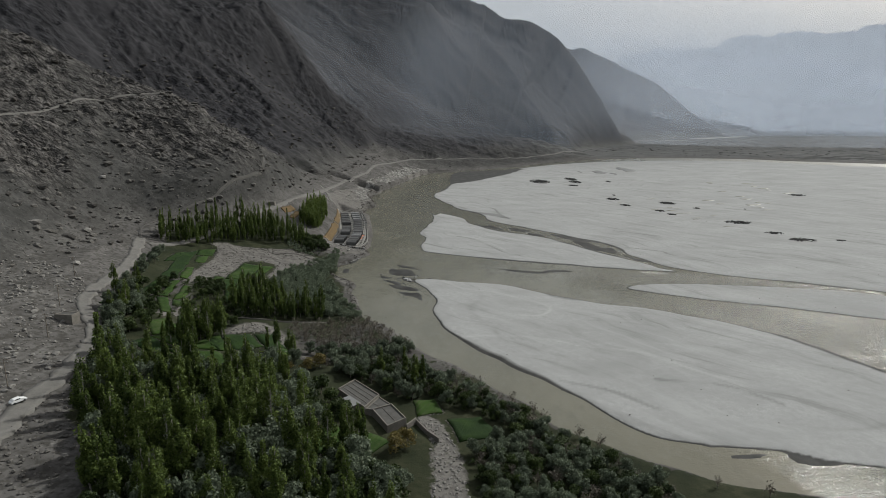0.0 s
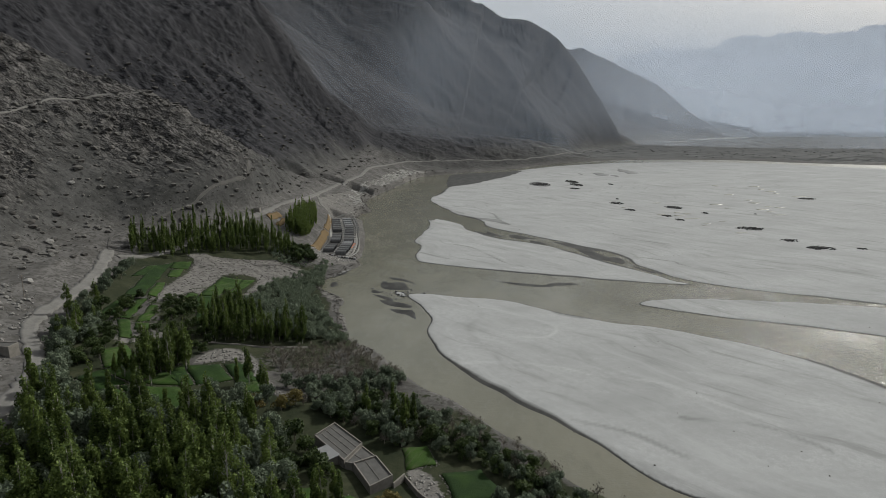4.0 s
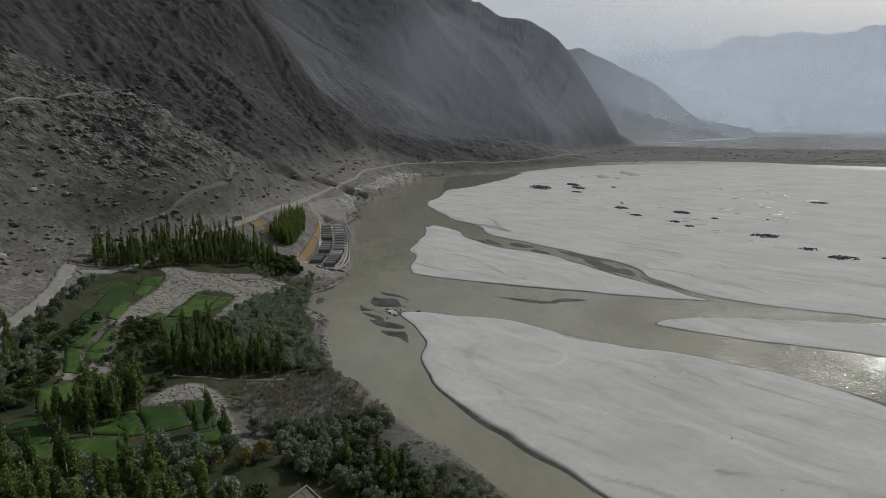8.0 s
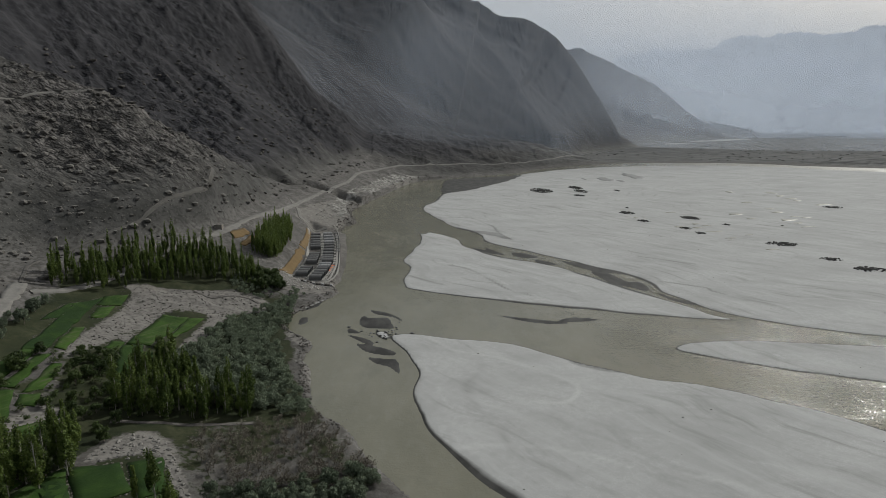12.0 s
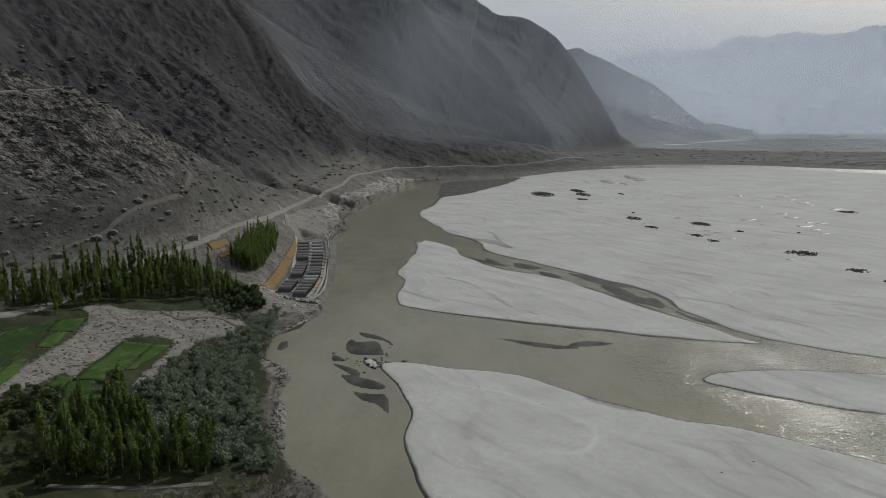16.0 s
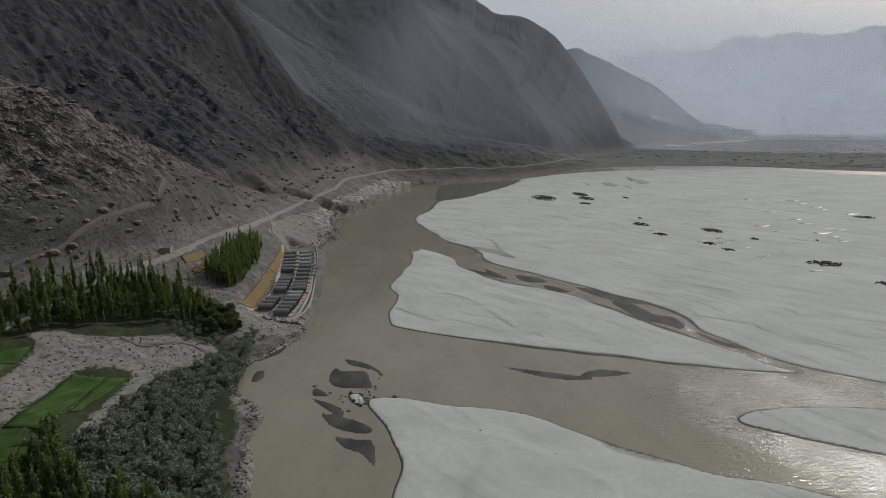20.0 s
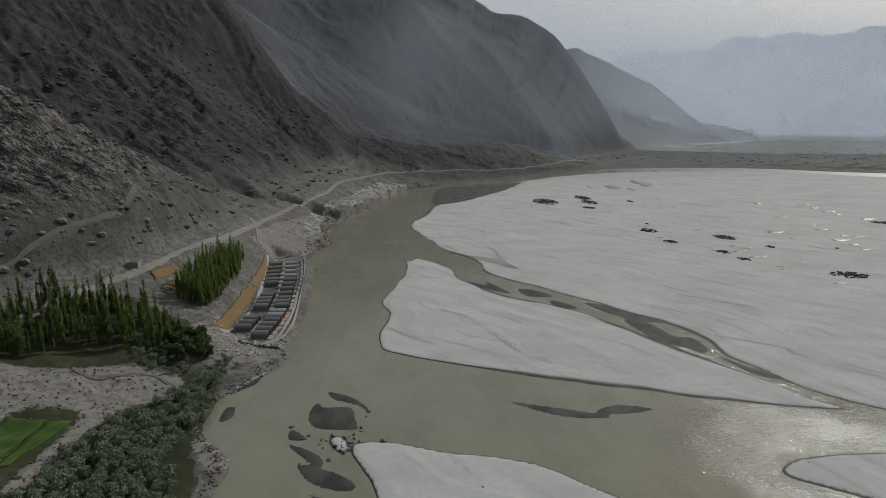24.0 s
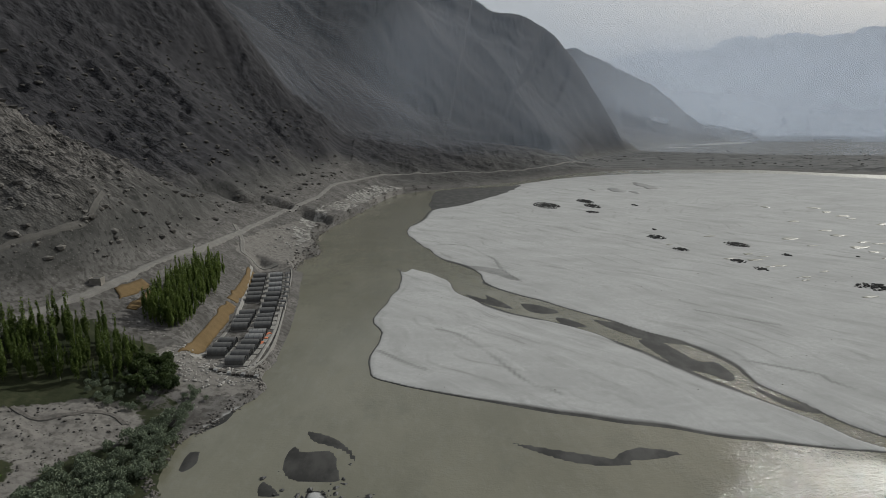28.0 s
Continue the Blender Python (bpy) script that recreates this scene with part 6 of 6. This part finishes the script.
def sites(outline, gap, seed, clear=1.5, edge=0.0):
    """Places for trees in an outline, about gap apart, off the fields, the house and the paths."""
    r = random.Random(seed)
    xs, ys = [p[0] for p in outline], [p[1] for p in outline]
    pts = []
    nx, ny = int((max(xs) - min(xs)) / gap) + 1, int((max(ys) - min(ys)) / gap) + 1
    for i in range(nx):
        for j in range(ny):
            pts.append((min(xs) + (i + r.random()) * gap, min(ys) + (j + r.random()) * gap))
    x, y = np.array([p[0] for p in pts]), np.array([p[1] for p in pts])
    ok = inside(x, y, outline) > edge
    for f in FIELD_BOX + KEEP_CLEAR:
        ok &= local(x, y, f, 6, -6.0) < -clear
    ok &= nearest(x, y, ROAD_VALLEY)[0] > 5.0
    x, y = x[ok], y[ok]
    return list(zip(map(float, x), map(float, y), map(float, height(x, y)))) if len(x) else []


def plant(kind, places, low, high, seed, slim=1.0):
    r = random.Random(seed)
    for x, y, z in places:
        trunk, crown = kind["kinds"][r.randrange(len(kind["kinds"]))]
        s = r.uniform(low, high)
        w = s * slim * r.uniform(0.85, 1.15)
        top = new(kind["name"])
        top.empty_display_size = 0.5
        top.matrix_world = pose(x, y, z, r.uniform(-2, 2), r.uniform(-2, 2), r.uniform(0, 360)) @ Matrix.Diagonal((w, w, s, 1))
        tagged(top, kind["label"], kind["category"], kind["group"])
        part("trunk", trunk, top), part("crown", crown, top)


def thicket(name, places, builders, bark_label, low, high, seed, category="thicket"):
    """Bushes too many to count, joined into one crown of leaves."""
    r = random.Random(seed)
    quads, total, leaf = [], 0, builders[0][1][2]
    for x, y, z in places:
        q = builders[r.randrange(len(builders))][1][0]
        s, a = r.uniform(low, high), r.uniform(0, 6.28)
        c, d = math.cos(a), math.sin(a)
        quads.append(np.stack([x + (q[:, 0] * c - q[:, 1] * d) * s, y + (q[:, 0] * d + q[:, 1] * c) * s, z + q[:, 2] * s * r.uniform(0.85, 1.15)], 1))
    quad = np.concatenate(quads)
    return tagged(new(name, mesh_from(name, quad, np.arange(len(quad)).reshape(-1, 4), leaf)), bark_label, category, kind="stuff")


NEAR_WOOD = [(-50, 122), (-80, 122), (-92, 150), (-104, 165), (-110, 186), (-122, 214), (-104, 206), (-90, 208), (-72, 214), (-60, 212), (-46, 204), (-40, 186), (-30, 160), (-12, 150), (-8, 122)]
near = sites(NEAR_WOOD, 3.9, 101)
pick = random.Random(102)
pop, wil, drk = [], [], []
for p in near:
    k = pick.random()
    left = p[0] < -56
    (pop if k < (0.55 if left else 0.3) else wil if k < (0.8 if left else 0.68) else drk).append(p)
plant(POPLAR, pop, 0.6, 1.1, 103, 1.1)
plant(WILLOW, wil, 0.75, 1.35, 104)
plant(DARK_TREE, drk, 0.7, 1.15, 105)
# along the road and round the terraces
plant(WILLOW, sites([(-113, 186), (-120, 214), (-131, 230), (-139, 250), (-132, 252), (-120, 228), (-108, 205)], 4.4, 106), 0.7, 1.1, 107)
plant(WILLOW, sites([(-150, 262), (-158, 300), (-160, 330), (-166, 366), (-160, 372), (-153, 330), (-148, 290), (-142, 262)], 6.5, 108), 0.45, 0.8, 109)
plant(POPLAR, sites([(-139, 244), (-150, 284), (-142, 300), (-130, 262), (-122, 246)], 7.5, 110), 0.5, 0.75, 111)
plant(DARK_TREE, sites([(-128, 232), (-146, 290), (-138, 322), (-118, 262), (-110, 238)], 6, 112, 0.3), 0.6, 0.95, 113)
plant(POPLAR, sites([(-108, 230), (-104, 252), (-92, 256), (-88, 236), (-96, 230)], 3.2, 114, -2.0), 0.5, 0.95, 115)
plant(POPLAR, sites([(-114, 262), (-106, 276), (-96, 268), (-100, 256)], 4.4, 116, 0.5), 0.5, 0.75, 117)
plant(DARK_TREE, sites([(-108, 256), (-130, 330), (-104, 352), (-96, 300), (-90, 262)], 6.5, 118, 0.3), 0.5, 0.85, 119)
plant(WILLOW, sites([(-118, 206), (-108, 222), (-92, 224), (-66, 226), (-56, 232), (-60, 214), (-90, 206), (-104, 204)], 5.2, 155, 0.2), 0.7, 1.1, 156)
plant(WILLOW, sites([(-140, 250), (-146, 284), (-134, 280), (-126, 252)], 5.5, 157, 0.2), 0.7, 1.0, 158)
# belt of tall poplars below the gravel terrace
BELT = [(-98, 284), (-76, 286), (-56, 294), (-58, 306), (-80, 312), (-96, 330), (-106, 340), (-104, 312)]
plant(POPLAR, sites(BELT, 4.0, 120, 0.5), 0.38, 0.92, 121, 1.0)
plant(WILLOW, sites([(-98, 300), (-60, 300), (-64, 330), (-96, 345)], 6, 122, 0.5), 0.6, 0.9, 123)
# round the house and down the bank
plant(DARK_TREE, [(-39, 199, 5.2), (-36, 192, 5.4), (-41, 190, 6.0), (-33, 187, 5.5), (-44, 206, 6.0)], 0.8, 1.15, 124)
plant(POPLAR, [(x, y, float(height(x, y)[0])) for x, y in ((-30, 170), (-27, 172), (-25, 168), (-31, 166), (-28, 164), (-13, 219), (-10, 222), (-15, 224), (-11, 216), (-8, 219), (-24, 228), (-70, 240), (-67, 243), (-61, 238), (-58, 232))], 0.62, 0.9, 125)
plant(OCHRE, [(x, y, float(height(x, y)[0])) for x, y in ((-13, 172), (-16, 168), (-52, 226), (-48, 231), (-60, 224))], 0.75, 1.05, 126)
BANK_WOOD = [(-46, 232), (-36, 224), (-28, 218), (-16, 204), (-4, 212), (2, 198), (14, 196), (20, 184), (6, 170), (6, 126), (60, 132), (58, 152), (46, 168), (30, 190), (14, 214), (-2, 230), (-14, 242), (-30, 246)]
bank = sites(BANK_WOOD, 3.8, 127)
pick = random.Random(128)
plant(WILLOW, [p for p in bank if pick.random() < 0.55], 0.5, 0.85, 129)
pick = random.Random(128)
plant(DARK_TREE, [p for p in bank if 0.55 <= pick.random() < 0.8], 0.5, 0.85, 130)
pick = random.Random(128)
plant(BARE, [p for p in bank if pick.random() >= 0.8], 0.6, 0.95, 131)
plant(BARE, [(x, y, float(height(x, y)[0])) for x, y in ((8, 228), (11, 224), (14, 219), (24, 206), (30, 198), (33, 194), (20, 209), (42, 182), (47, 176), (74, 155), (86, 150))], 0.55, 0.85, 132)
ORCHARD = [(-72, 278), (-48, 291), (-36, 296), (-30, 288), (-18, 272), (-14, 264), (-30, 259), (-46, 250), (-58, 254)]
plant(BARE, sites(ORCHARD, 3.9, 133), 0.55, 0.85, 134)
plant(BARE, [(x, y, float(height(x, y)[0])) for x, y in [(-46 + 1.5 * k, 251 + 0.68 * k) for k in range(22)]], 0.55, 0.85, 159)
plant(WILLOW, sites([(-60, 250), (-46, 248), (-30, 256), (-16, 262), (-10, 252), (-26, 242), (-44, 236)], 4.6, 135), 0.55, 0.85, 136)
# silver thicket along the river
THICKET = [(-98, 322), (-96, 344), (-95, 368), (-92, 388), (-83, 404), (-76, 424), (-68, 430), (-65, 412), (-65, 394), (-67, 378), (-58, 350), (-49, 324), (-42, 306), (-36, 298), (-60, 298), (-80, 312)]
shrubs = [broad(k, 5.2, 2.7, 430, WILLOW_LEAF, 0.34) for k in (51, 52, 53)]
thicket("willow_thicket", sites(THICKET, 3.6, 137, 0.8), shrubs, "dense silver-green willow thicket along the river bank", 0.6, 1.05, 138)
dark_shrubs = [broad(k, 3.2, 2.0, 200, DARK_LEAF, 0.3) for k in (61, 62)]
thicket("undergrowth", sites(NEAR_WOOD, 5.0, 139) + sites([(-98, 446), (-84, 440), (-80, 452), (-92, 462), (-112, 452)], 3.5, 140) + sites(BANK_WOOD, 6.0, 141) + sites([(-150, 300), (-128, 330), (-104, 340), (-100, 300), (-120, 250), (-140, 256)], 4.6, 142, 0.3) + sites(BELT, 3.8, 160, 0.3), dark_shrubs,
        "dark low undergrowth between the trees", 0.4, 0.9, 143, "shrubs")
# poplar belt above the fallow terrace, and the grove by the camp
BELT_FAR = [(-172, 384), (-152, 392), (-138, 412), (-118, 430), (-96, 440), (-90, 452), (-96, 464), (-120, 462), (-140, 448), (-160, 424), (-176, 402)]
far = sites(BELT_FAR, 3.7, 144)
grove = sites([(-104, 484), (-90, 486), (-90, 520), (-93, 556), (-98, 582), (-104, 560), (-106, 520)], 2.5, 146)
plant(FAR_POPLAR, far[::7], 0.4, 1.12, 145, 0.7)
plant(GROVE_POPLAR, grove[::8], 0.6, 0.9, 147, 0.65)
wood = [poplar(k) for k in (6, 7, 8)]
thicket("poplar_wood", [p for k, p in enumerate(far) if k % 7], wood, "dense belt of tall slender poplars above the terrace", 0.35, 1.0, 153, "wood")
thicket("poplar_wood", [p for k, p in enumerate(grove) if k % 8], wood, "dense grove of slender poplars beside the camp", 0.6, 0.9, 154, "wood")
plant(DARK_TREE, sites([(-98, 440), (-84, 436), (-76, 440), (-80, 456), (-92, 462)], 3.6, 148), 0.5, 0.9, 149)
thicket("willow_thicket", sites([(-100, 428), (-84, 424), (-76, 436), (-90, 446), (-110, 442)], 4.0, 150) + sites([(-72, 428), (-66, 430), (-64, 440), (-72, 446)], 3.0, 151), shrubs, "grey-green willow shrubs below the poplar belt", 0.35, 0.7, 152)
